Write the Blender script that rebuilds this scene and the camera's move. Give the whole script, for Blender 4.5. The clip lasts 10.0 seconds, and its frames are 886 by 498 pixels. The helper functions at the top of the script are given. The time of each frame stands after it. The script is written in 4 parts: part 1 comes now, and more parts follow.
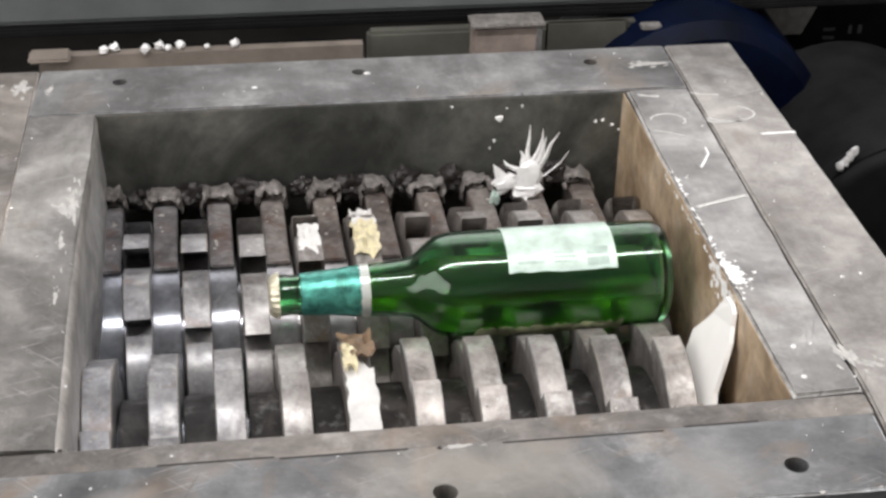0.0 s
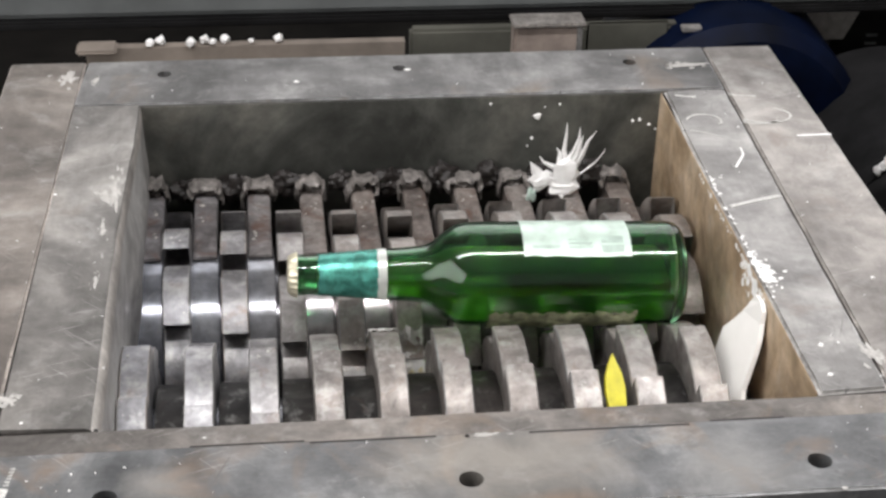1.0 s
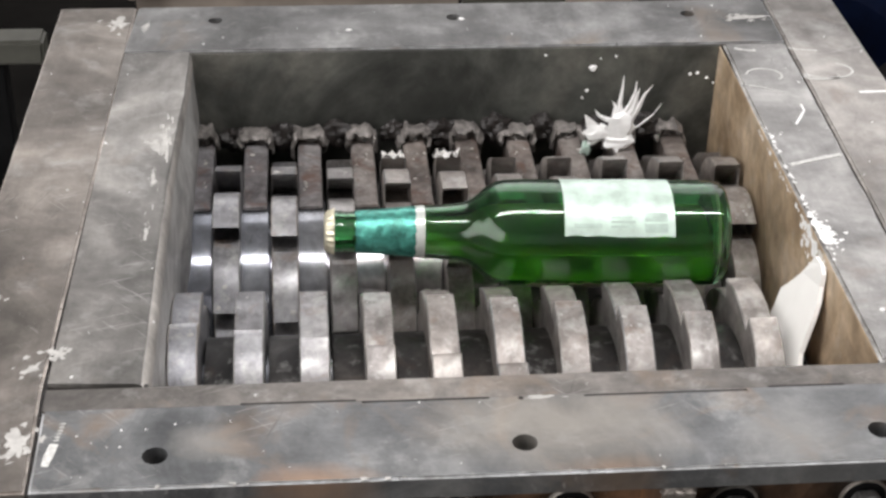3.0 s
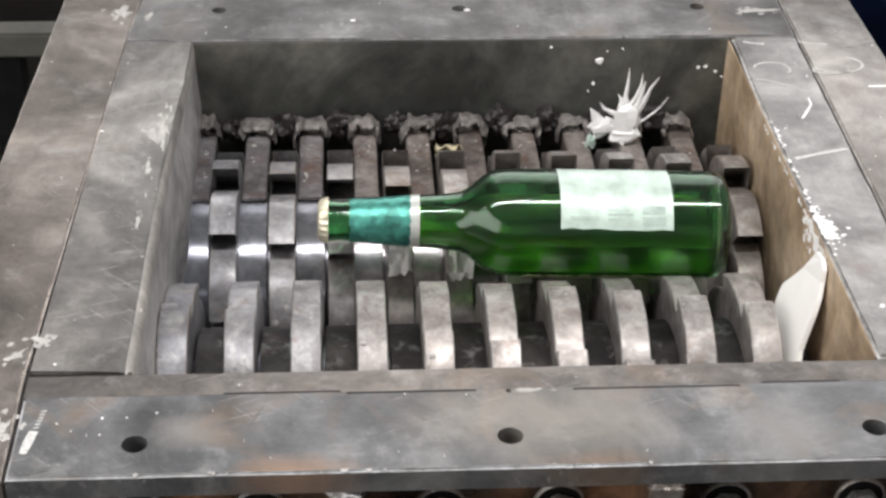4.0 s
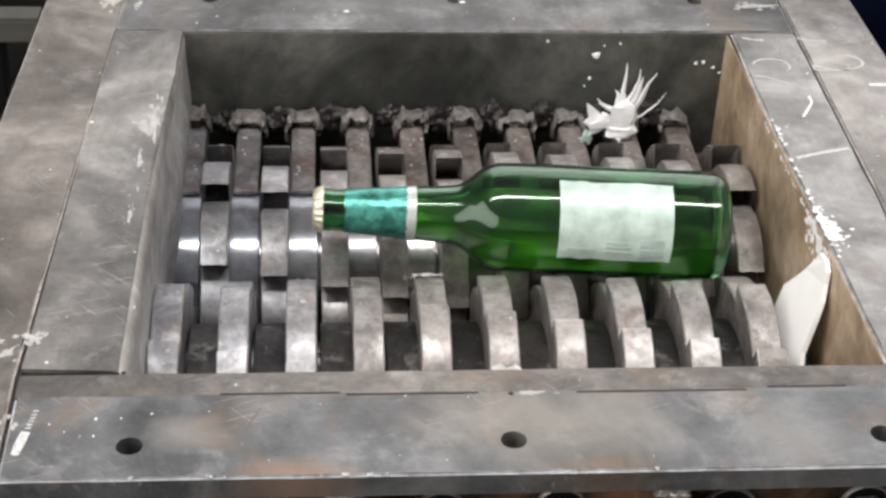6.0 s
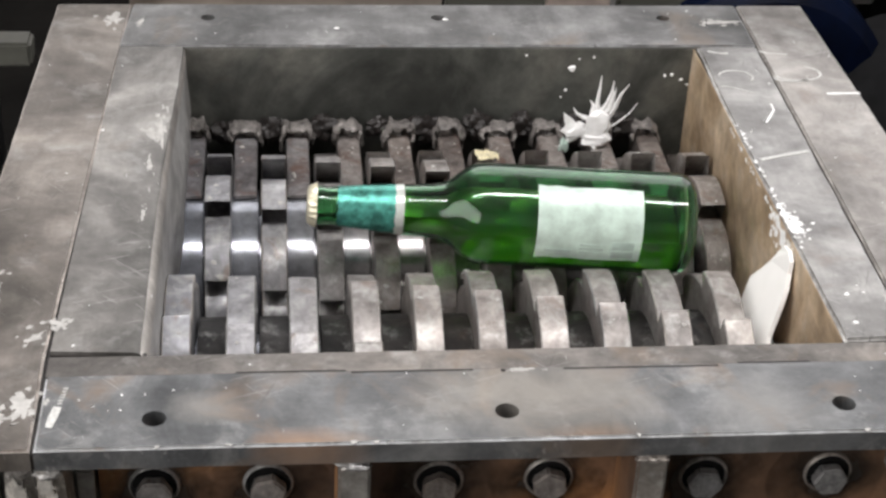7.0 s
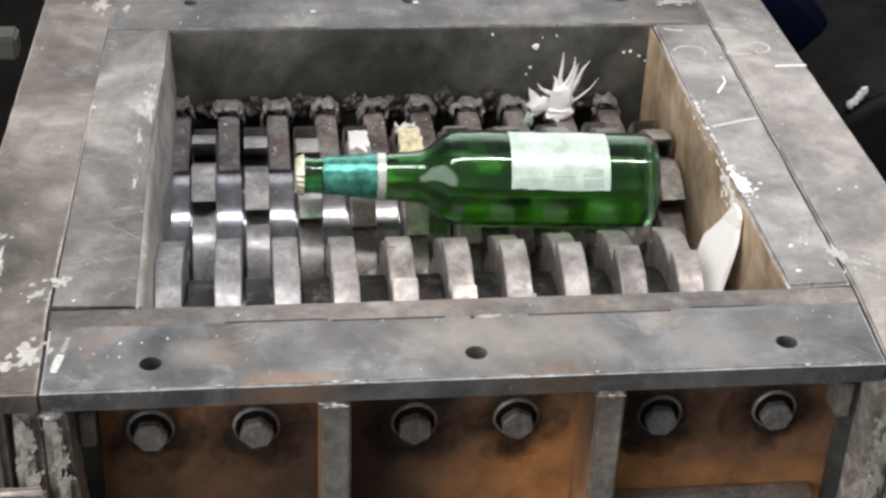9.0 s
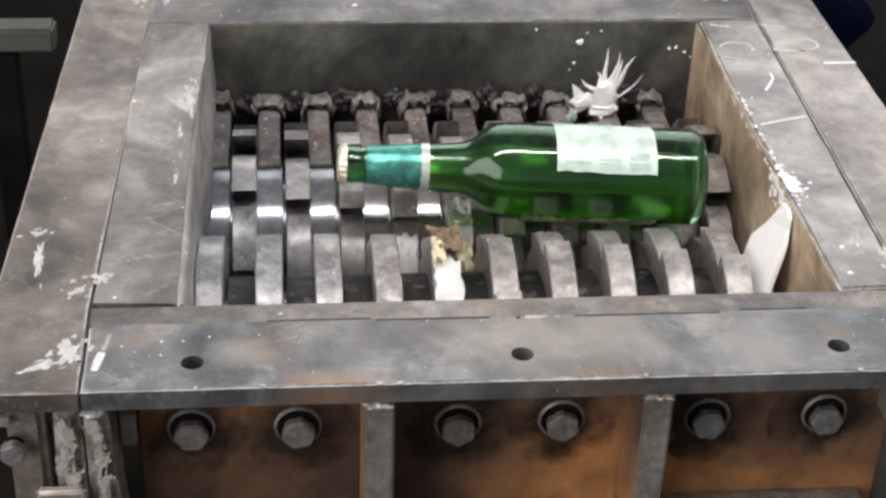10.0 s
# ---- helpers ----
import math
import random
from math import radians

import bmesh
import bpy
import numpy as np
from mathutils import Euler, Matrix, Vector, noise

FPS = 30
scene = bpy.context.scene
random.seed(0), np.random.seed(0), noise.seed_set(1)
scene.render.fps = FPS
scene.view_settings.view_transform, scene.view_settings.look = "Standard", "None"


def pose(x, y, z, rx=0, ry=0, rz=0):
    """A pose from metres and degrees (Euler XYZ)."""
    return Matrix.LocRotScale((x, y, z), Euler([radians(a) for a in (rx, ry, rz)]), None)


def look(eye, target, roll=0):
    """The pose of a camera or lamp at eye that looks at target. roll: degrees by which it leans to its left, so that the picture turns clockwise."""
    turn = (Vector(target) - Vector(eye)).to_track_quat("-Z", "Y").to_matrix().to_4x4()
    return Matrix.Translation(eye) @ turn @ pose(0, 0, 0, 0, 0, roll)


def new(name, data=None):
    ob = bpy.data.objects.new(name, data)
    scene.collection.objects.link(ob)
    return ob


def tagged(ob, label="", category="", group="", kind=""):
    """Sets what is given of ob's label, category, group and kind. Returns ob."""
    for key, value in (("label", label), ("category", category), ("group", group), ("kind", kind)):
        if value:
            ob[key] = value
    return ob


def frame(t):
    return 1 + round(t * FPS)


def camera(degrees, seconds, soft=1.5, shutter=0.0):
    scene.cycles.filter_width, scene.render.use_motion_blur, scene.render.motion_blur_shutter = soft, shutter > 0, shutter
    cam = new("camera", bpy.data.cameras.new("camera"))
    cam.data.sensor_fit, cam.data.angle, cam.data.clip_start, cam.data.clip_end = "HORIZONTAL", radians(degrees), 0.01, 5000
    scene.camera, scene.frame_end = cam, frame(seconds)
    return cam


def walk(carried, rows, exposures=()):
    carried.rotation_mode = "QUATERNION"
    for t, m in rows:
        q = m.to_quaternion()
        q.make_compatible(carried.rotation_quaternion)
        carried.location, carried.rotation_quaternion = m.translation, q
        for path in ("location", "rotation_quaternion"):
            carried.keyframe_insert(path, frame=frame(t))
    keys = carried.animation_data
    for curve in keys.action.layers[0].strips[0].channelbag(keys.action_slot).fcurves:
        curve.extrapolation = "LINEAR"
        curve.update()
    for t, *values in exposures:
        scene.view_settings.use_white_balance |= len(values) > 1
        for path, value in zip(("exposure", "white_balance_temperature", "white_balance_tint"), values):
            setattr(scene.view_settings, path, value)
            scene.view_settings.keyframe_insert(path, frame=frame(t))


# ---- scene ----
cam = camera(30.56, 10.0, soft=2.8)
PATH = [
    (0, (0.0858, -0.6983, 0.5369), (0.2211, 0.1472, 0.0204), 1.41),
    (0.5, (0.0817, -0.7138, 0.5374), (0.2076, 0.1384, 0.0296), 1.29),
    (1, (0.0920, -0.7154, 0.5386), (0.1987, 0.1351, 0.0236), 1.52),
    (1.3, (0.0972, -0.7023, 0.5322), (0.1919, 0.1359, -0.0049), 1.46),
    (1.5, (0.0978, -0.6986, 0.5320), (0.1920, 0.1343, -0.0134), 0.81),
    (2, (0.0899, -0.6930, 0.5387), (0.1935, 0.1339, -0.0140), 1.00),
    (2.5, (0.0785, -0.6966, 0.5418), (0.1802, 0.1344, -0.0051), 1.48),
    (3.8, (0.1097, -0.6930, 0.5296), (0.1568, 0.1418, -0.0189), 0.88),
    (4, (0.1127, -0.6910, 0.5274), (0.1703, 0.1444, -0.0194), 1.22),
    (4.5, (0.1073, -0.6843, 0.5264), (0.1721, 0.1477, -0.0246), 2.05),
    (5, (0.0991, -0.6777, 0.5254), (0.1715, 0.1551, -0.0235), 2.61),
    (5.5, (0.0957, -0.6726, 0.5216), (0.1677, 0.1591, -0.0289), 2.81),
    (5.7, (0.0992, -0.6710, 0.5200), (0.1717, 0.1591, -0.0328), 2.59),
    (6.8, (0.0765, -0.7196, 0.5386), (0.1682, 0.1143, -0.0057), 2.98),
    (7, (0.0714, -0.7455, 0.5409), (0.1713, 0.0941, 0.0070), 2.92),
    (7.2, (0.0732, -0.7596, 0.5418), (0.1780, 0.0748, 0.0006), 2.19),
    (7.5, (0.0690, -0.7834, 0.5510), (0.1811, 0.0539, 0.0159), 2.12),
    (8, (0.0624, -0.7924, 0.5487), (0.1765, 0.0390, 0.0048), 2.38),
    (8.5, (0.0584, -0.8137, 0.5530), (0.1743, 0.0223, 0.0166), 2.67),
    (9, (0.0665, -0.8232, 0.5563), (0.1802, 0.0163, 0.0250), 2.56),
    (9.5, (0.0663, -0.8159, 0.5537), (0.1593, 0.0276, 0.0245), 2.29),
    (9.8, (0.0649, -0.8108, 0.5565), (0.1519, 0.0270, 0.0174), 2.02),
    (10, (0.0586, -0.8073, 0.5510), (0.1542, 0.0316, 0.0152), 2.35),
]
walk(cam, [(t, look(eye, target, roll)) for t, eye, target, roll in PATH])

# ---- light ----
world = bpy.data.worlds.new("workshop_air")
world.use_nodes = True
world.node_tree.nodes["Background"].inputs[0].default_value = (0.55, 0.6, 0.66, 1)
world.node_tree.nodes["Background"].inputs[1].default_value = 0.15
scene.world = world
scene.view_settings.exposure = 0.0


def area_lamp(name, m, sx, sy, power, colour):
    data = bpy.data.lights.new(name, "AREA")
    data.shape, data.size, data.size_y, data.energy, data.color = "RECTANGLE", sx, sy, power, colour
    ob = new(name, data)
    ob.matrix_world = m
    return ob


# ceiling tubes over the machine; fill lamps added behind it and at front left
area_lamp("ceiling_tube_light", pose(0.15, -0.24, 1.75), 2.9, 0.13, 45, (1.0, 0.97, 0.965))
area_lamp("back_fill", look((0.8, 2.6, 1.4), (0.3, 0.3, 0.0)), 3.0, 1.9, 31, (1.0, 0.975, 0.99))
area_lamp("front_left_fill", look((-1.98, -1.28, 0.85), (0.25, 0.1, 0.0)), 3.3, 1.8, 62, (1.0, 0.962, 0.945))


# ---- materials ----
def ramp(nt, fac, stops):
    node = nt.nodes.new("ShaderNodeValToRGB")
    el = node.color_ramp.elements
    while len(el) < len(stops):
        el.new(0.5)
    for e, (p, c) in zip(el, stops):
        e.position = p
        e.color = (*c, 1) if len(c) == 3 else c
    nt.links.new(fac, node.inputs[0])
    return node.outputs[0]


def noise_tex(nt, vec, scale, detail=4, rough=0.55, dist=0.0):
    node = nt.nodes.new("ShaderNodeTexNoise")
    node.inputs["Scale"].default_value, node.inputs["Detail"].default_value = scale, detail
    node.inputs["Roughness"].default_value, node.inputs["Distortion"].default_value = rough, dist
    nt.links.new(vec, node.inputs["Vector"])
    return node.outputs["Fac"]


def mix_col(nt, fac, a, b, kind="MIX"):
    node = nt.nodes.new("ShaderNodeMix")
    node.data_type, node.blend_type = "RGBA", kind
    for socket, value in ((node.inputs[0], fac), (node.inputs[6], a), (node.inputs[7], b)):
        if isinstance(value, (int, float)):
            socket.default_value = value
        elif isinstance(value, tuple):
            socket.default_value = (*value, 1)
        else:
            nt.links.new(value, socket)
    return node.outputs[2]


def base_mat(name):
    mat = bpy.data.materials.new(name)
    mat.use_nodes = True
    nt = mat.node_tree
    bsdf = nt.nodes["Principled BSDF"]
    coord = nt.nodes.new("ShaderNodeTexCoord").outputs["Object"]
    info = nt.nodes.new("ShaderNodeObjectInfo")
    add = nt.nodes.new("ShaderNodeVectorMath")
    add.operation = "MULTIPLY_ADD"
    comb = nt.nodes.new("ShaderNodeCombineXYZ")
    for i in range(3):
        nt.links.new(info.outputs["Random"], comb.inputs[i])
    nt.links.new(comb.outputs[0], add.inputs[0])
    add.inputs[1].default_value = (3.1, 5.7, 2.3)
    nt.links.new(coord, add.inputs[2])
    return mat, nt, bsdf, add.outputs[0]


def stretched(nt, vec, sx, sy, sz, rot=0.0):
    node = nt.nodes.new("ShaderNodeMapping")
    node.inputs["Scale"].default_value = (sx, sy, sz)
    node.inputs["Rotation"].default_value = (0, 0, rot)
    nt.links.new(vec, node.inputs["Vector"])
    return node.outputs[0]


def turned(nt, vec, rot):
    """Coordinates turned about z, then drawn out into long thin lines."""
    node = nt.nodes.new("ShaderNodeMapping")
    node.vector_type = "TEXTURE"
    node.inputs["Scale"].default_value = (1, 1 / 26, 1 / 5)
    node.inputs["Rotation"].default_value = (0, 0, rot)
    nt.links.new(vec, node.inputs["Vector"])
    return node.outputs[0]


def add_bump(nt, bsdf, heights, dist):
    node = nt.nodes.new("ShaderNodeBump")
    node.inputs["Strength"].default_value, node.inputs["Distance"].default_value = 1.0, dist
    nt.links.new(heights, node.inputs["Height"])
    nt.links.new(node.outputs[0], bsdf.inputs["Normal"])


def info_random(nt):
    return nt.nodes.new("ShaderNodeObjectInfo").outputs["Random"]


def shaft_tint(nt):
    """A tint along the shafts: bluer and darker at one end, browner towards the other."""
    where = nt.nodes.new("ShaderNodeSeparateXYZ")
    nt.links.new(nt.nodes.new("ShaderNodeNewGeometry").outputs["Position"], where.inputs[0])
    span = nt.nodes.new("ShaderNodeMapRange")
    span.inputs["From Max"].default_value = 0.4
    nt.links.new(where.outputs["X"], span.inputs["Value"])
    return ramp(nt, span.outputs[0], [(0.0, (0.82, 0.87, 0.96)), (0.2, (0.9, 0.93, 0.98)), (0.36, (1.02, 0.98, 0.94)), (0.6, (1.03, 0.99, 0.955)), (0.8, (1.0, 0.99, 0.98)), (1.0, (0.97, 0.92, 0.86))])


def metal(name, dark, mid, light, rust, rust_at=0.62, metallic=0.55, rough=(0.36, 0.6), scale=14.0, bump=0.0004, pale_at=0.59, grain=(0.5, 7, 1), pale_amt=0.42, veins=(7, 0.64, 0.6), blue=False, scratch=0.32):
    """Worn bare steel: broad stains, rust patches, rubbed pale places, fine grain."""
    mat, nt, bsdf, vec = base_mat(name)
    broad = noise_tex(nt, vec, scale, *veins)
    middle = noise_tex(nt, vec, scale * 5.5, 5, 0.6, 0.3)
    fine = noise_tex(nt, vec, 420, 3, 0.6)
    streak = noise_tex(nt, stretched(nt, vec, *grain), 60, 3, 0.6)
    patches = noise_tex(nt, vec, scale * 1.7 + 3, 6, 0.62, 0.8)
    col = ramp(nt, broad, [(0.36, dark), (0.5, mid), (0.64, light)])
    for tex, lo, hi in ((middle, 0.7, 1.25), (streak, 0.94, 1.04), (fine, 0.93, 1.05)):
        col = mix_col(nt, 1.0, col, ramp(nt, tex, [(0.3, (lo,) * 3), (0.7, (hi,) * 3)]), "MULTIPLY")
    tint = ramp(nt, info_random(nt), [(0.0, (0.86, 0.89, 0.94)), (0.35, (0.98, 1.0, 1.02)), (0.7, (1.03, 0.995, 0.97)), (1.0, (1.02, 0.93, 0.87))])
    col = mix_col(nt, 1.0, col, shaft_tint(nt) if blue else tint, "MULTIPLY")
    mask = ramp(nt, patches, [(rust_at, (0, 0, 0)), (rust_at + 0.16, (0.85, 0.85, 0.85))])
    col = mix_col(nt, mask, col, rust)
    rubbed = noise_tex(nt, vec, scale * 3.4, 8, 0.7, 0.25)
    pale = ramp(nt, rubbed, [(pale_at - 0.04, (0, 0, 0)), (pale_at + 0.16, (pale_amt,) * 3)])
    col = mix_col(nt, pale, col, (0.6, 0.6, 0.58))
    # long fine scratches in two directions, pale and dark
    for turn, size, shade in ((0.35, 26, (0.62, 0.61, 0.59)), (-0.8, 34, (0.55, 0.54, 0.52)), (1.2, 22, (0.05, 0.048, 0.045))):
        line = noise_tex(nt, turned(nt, vec, turn), size, 2, 0.5)
        here = noise_tex(nt, vec, scale * 2.2, 3, 0.6)
        mask = mix_col(nt, 1.0, ramp(nt, line, [(0.66, (0, 0, 0)), (0.7, (scratch,) * 3)]), ramp(nt, here, [(0.48, (0, 0, 0)), (0.6, (1, 1, 1))]), "MULTIPLY")
        col = mix_col(nt, mask, col, shade)
    nt.links.new(col, bsdf.inputs["Base Color"])
    bsdf.inputs["Metallic"].default_value = metallic
    r = ramp(nt, mix_col(nt, 0.5, rubbed, broad), [(0.38, (rough[1],) * 3), (0.62, (rough[0],) * 3)])
    nt.links.new(r, bsdf.inputs["Roughness"])
    h = mix_col(nt, 0.12, middle, streak)
    add_bump(nt, bsdf, h, bump)
    return mat


def plain(name, colour, rough=0.5, metallic=0.0, vary=0.25, scale=60, bump=0.0, gloss=0.5):
    mat, nt, bsdf, vec = base_mat(name)
    n = noise_tex(nt, vec, scale, 5, 0.65)
    lo, hi = tuple(c * (1 - vary) for c in colour), tuple(min(1, c * (1 + vary)) for c in colour)
    nt.links.new(ramp(nt, n, [(0.3, lo), (0.7, hi)]), bsdf.inputs["Base Color"])
    bsdf.inputs["Roughness"].default_value, bsdf.inputs["Metallic"].default_value = rough, metallic
    bsdf.inputs["Specular IOR Level"].default_value = gloss
    if bump:
        add_bump(nt, bsdf, n, bump)
    return mat


def glass(name, colour, ior, rough=0.02, rough_coat=0.0):
    mat = bpy.data.materials.new(name)
    mat.use_nodes = True
    bsdf = mat.node_tree.nodes["Principled BSDF"]
    bsdf.inputs["Base Color"].default_value = (*colour, 1)
    bsdf.inputs["Transmission Weight"].default_value = 1
    bsdf.inputs["IOR"].default_value, bsdf.inputs["Roughness"].default_value = ior, rough
    # a rough coat, added to widen the highlights into a haze
    bsdf.inputs["Coat Weight"].default_value, bsdf.inputs["Coat Roughness"].default_value = rough_coat, 0.28
    return mat


M_PLATE = metal("worn_plate_steel", (0.118, 0.119, 0.118), (0.212, 0.211, 0.205), (0.36, 0.348, 0.325), (0.235, 0.175, 0.13), 0.53, 0.45, (0.3, 0.52), 7.0)
M_PLATE_WARM = metal("rubbed_plate_steel", (0.102, 0.1, 0.094), (0.187, 0.181, 0.172), (0.325, 0.315, 0.297), (0.225, 0.185, 0.15), 0.6, 0.4, (0.32, 0.55), 7.0, grain=(7, 0.5, 1))
M_PLATE_PALE = metal("pale_plate_steel", (0.171, 0.166, 0.160), (0.285, 0.277, 0.268), (0.456, 0.444, 0.426), (0.27, 0.225, 0.19), 0.6, 0.4, (0.32, 0.54), 7.0, grain=(7, 0.5, 1))


def stain(mat, centre, size, colour, amount):
    """A soft ragged stain at one place on a part, by the part's own coordinates."""
    nt = mat.node_tree
    bsdf = nt.nodes["Principled BSDF"]
    old = bsdf.inputs["Base Color"].links[0].from_socket
    coord = nt.nodes.new("ShaderNodeTexCoord").outputs["Object"]
    shift = nt.nodes.new("ShaderNodeMapping")
    shift.vector_type = "TEXTURE"
    shift.inputs["Location"].default_value, shift.inputs["Scale"].default_value = centre, size
    nt.links.new(coord, shift.inputs["Vector"])
    ball = nt.nodes.new("ShaderNodeVectorMath")
    ball.operation = "LENGTH"
    nt.links.new(shift.outputs[0], ball.inputs[0])
    ragged = mix_col(nt, 0.5, ball.outputs["Value"], noise_tex(nt, coord, 26, 6, 0.65, 0.6))
    nt.links.new(mix_col(nt, ramp(nt, ragged, [(0.32, (amount,) * 3), (0.66, (0, 0, 0))]), old, colour), bsdf.inputs["Base Color"])


stain(M_PLATE, (0.215, -0.045, 0.85), (0.1, 0.06, 0.05), (0.36, 0.335, 0.3), 0.75)
stain(M_PLATE, (0.335, -0.06, 0.85), (0.05, 0.05, 0.05), (0.33, 0.325, 0.315), 0.6)
stain(M_PLATE, (0.085, -0.083, 0.85), (0.045, 0.02, 0.05), (0.42, 0.26, 0.16), 0.6)
stain(M_PLATE, (0.235, -0.08, 0.85), (0.04, 0.014, 0.05), (0.3, 0.2, 0.13), 0.5)
stain(M_PLATE, (0.03, -0.05, 0.85), (0.03, 0.02, 0.05), (0.42, 0.4, 0.37), 0.5)
M_WALL_PALE = metal("pale_wall_steel", (0.3, 0.285, 0.27), (0.5, 0.48, 0.455), (0.68, 0.66, 0.625), (0.34, 0.28, 0.23), 0.6, 0.15, (0.45, 0.62), 9.0)
M_STRIP = metal("rubbed_strip_steel", (0.118, 0.118, 0.117), (0.202, 0.201, 0.196), (0.323, 0.311, 0.293), (0.24, 0.185, 0.14), 0.55, 0.42, (0.32, 0.54), 11.0)
M_WORN = metal("rubbed_bright_edge", (0.25, 0.24, 0.23), (0.4, 0.39, 0.375), (0.58, 0.57, 0.55), (0.3, 0.25, 0.2), 0.6, 0.5, (0.25, 0.45), 30.0)
M_WORN_LIP = metal("bright_lip_edge", (0.4, 0.39, 0.37), (0.58, 0.57, 0.55), (0.75, 0.74, 0.72), (0.3, 0.25, 0.2), 0.6, 0.4, (0.25, 0.45), 30.0)
M_DARK_WALL = metal("dark_grey_wall_steel", (0.036, 0.039, 0.036), (0.088, 0.094, 0.087), (0.165, 0.167, 0.152), (0.09, 0.075, 0.06), 0.63, 0.3, (0.4, 0.62), 9.0, pale_at=0.75, scratch=0.0)
M_TAN_WALL = metal("tan_stained_wall_steel", (0.26, 0.2, 0.13), (0.45, 0.365, 0.255), (0.6, 0.52, 0.4), (0.2, 0.15, 0.1), 0.58, 0.15, (0.42, 0.65), 11.0, grain=(1, 3, 0.6), scratch=0.0)
M_CUTTER = metal("cutter_steel", (0.21, 0.197, 0.19), (0.32, 0.303, 0.296), (0.46, 0.442, 0.43), (0.24, 0.175, 0.14), 0.58, 0.42, (0.34, 0.52), 20.0, 0.0003, 0.53, (5, 1, 1), 0.6, blue=True)
M_COLLAR = metal("polished_collar_steel", (0.26, 0.26, 0.27), (0.35, 0.35, 0.365), (0.45, 0.45, 0.46), (0.28, 0.25, 0.23), 0.7, 0.7, (0.15, 0.24), 20.0, 0.00005, 0.8, blue=True)
# front collars and fingers: the pit's shade painted into the steel colour
M_PIT_SHADE = metal("pit_shaded_steel", (0.012, 0.011, 0.011), (0.026, 0.024, 0.023), (0.065, 0.06, 0.057), (0.07, 0.045, 0.035), 0.6, 0.4, (0.4, 0.58), 20.0, scratch=0.0)
M_FINGER = metal("scraper_steel", (0.12, 0.105, 0.1), (0.24, 0.215, 0.205), (0.36, 0.335, 0.32), (0.16, 0.095, 0.075), 0.52, 0.35, (0.42, 0.62), 26.0, blue=True)
M_RUST = metal("rusted_panel", (0.08, 0.054, 0.04), (0.25, 0.145, 0.085), (0.54, 0.275, 0.11), (0.065, 0.052, 0.045), 0.6, 0.15, (0.45, 0.68), 7.0, 0.0006, 0.8, veins=(4, 0.5, 0.1), scratch=0.0)
M_RIB = metal("rib_steel", (0.2, 0.19, 0.175), (0.29, 0.28, 0.26), (0.38, 0.365, 0.34), (0.2, 0.14, 0.1), 0.6, 0.4, (0.4, 0.6), 22.0)
M_POST = metal("weld_smeared_steel", (0.2, 0.19, 0.175), (0.29, 0.275, 0.255), (0.42, 0.4, 0.37), (0.75, 0.72, 0.66), 0.48, 0.25, (0.4, 0.62), 34.0, 0.0008)
M_RIB_PALE = metal("weld_bead_steel", (0.22, 0.21, 0.195), (0.33, 0.315, 0.3), (0.46, 0.445, 0.42), (0.2, 0.15, 0.11), 0.6, 0.4, (0.35, 0.55), 60.0)
M_BOLT = metal("bolt_steel", (0.28, 0.273, 0.265), (0.42, 0.41, 0.4), (0.56, 0.55, 0.54), (0.14, 0.1, 0.07), 0.6, 0.6, (0.32, 0.5), 60.0)
M_WELD = plain("pale_weld_metal", (0.55, 0.53, 0.49), 0.5, 0.3, 0.3, 240, 0.0006)
M_WHITE = plain("white_plastic", (0.92, 0.92, 0.91), 0.45, 0, 0.12, 140, 0.0003)
M_CREAM = plain("cream_plaster", (0.97, 0.965, 0.94), 0.45, 0, 0.03, 60, 0.0002)
M_CHALK = plain("chalk_white", (0.62, 0.62, 0.6), 0.8, 0, 0.3, 400, 0.0002)
def oil_stain_mat():
    """Dark oil that thins out from the middle of its patch to a ragged edge."""
    mat, nt, bsdf, vec = base_mat("dark_oil_stain")
    gen = nt.nodes.new("ShaderNodeTexCoord").outputs["Generated"]
    dist = nt.nodes.new("ShaderNodeVectorMath")
    dist.operation = "DISTANCE"
    flat = nt.nodes.new("ShaderNodeMapping")
    flat.inputs["Scale"].default_value = (1, 0, 1)
    nt.links.new(gen, flat.inputs["Vector"])
    nt.links.new(flat.outputs[0], dist.inputs[0])
    dist.inputs[1].default_value = (0.5, 0.0, 0.5)
    edge = mix_col(nt, 0.45, dist.outputs["Value"], noise_tex(nt, vec, 55, 5, 0.6))
    nt.links.new(ramp(nt, edge, [(0.3, (0.95,) * 3), (0.52, (0, 0, 0))]), bsdf.inputs["Alpha"])
    nt.links.new(ramp(nt, noise_tex(nt, vec, 80), [(0.3, (0.02, 0.016, 0.013)), (0.7, (0.05, 0.036, 0.027))]), bsdf.inputs["Base Color"])
    bsdf.inputs["Roughness"].default_value = 0.42
    return mat


M_OIL = oil_stain_mat()
M_SMEAR = plain("pale_smear", (0.5, 0.49, 0.47), 0.7, 0, 0.25, 120)
M_PAPER = plain("torn_white_paper", (0.74, 0.73, 0.71), 0.7, 0, 0.16, 90, 0.0004)
M_BROWN = plain("soaked_brown_board", (0.22, 0.145, 0.09), 0.45, 0, 0.7, 130, 0.001)
M_CREAMFOIL = plain("pale_yellow_paper", (0.7, 0.63, 0.42), 0.5, 0, 0.35, 110, 0.0004)
M_YELLOW = plain("yellow_plastic", (0.68, 0.62, 0.03), 0.35, 0, 0.25, 70, 0.0004)
M_GRIME = plain("oily_grime", (0.2, 0.185, 0.175), 0.42, 0.2, 0.75, 110, 0.0008)
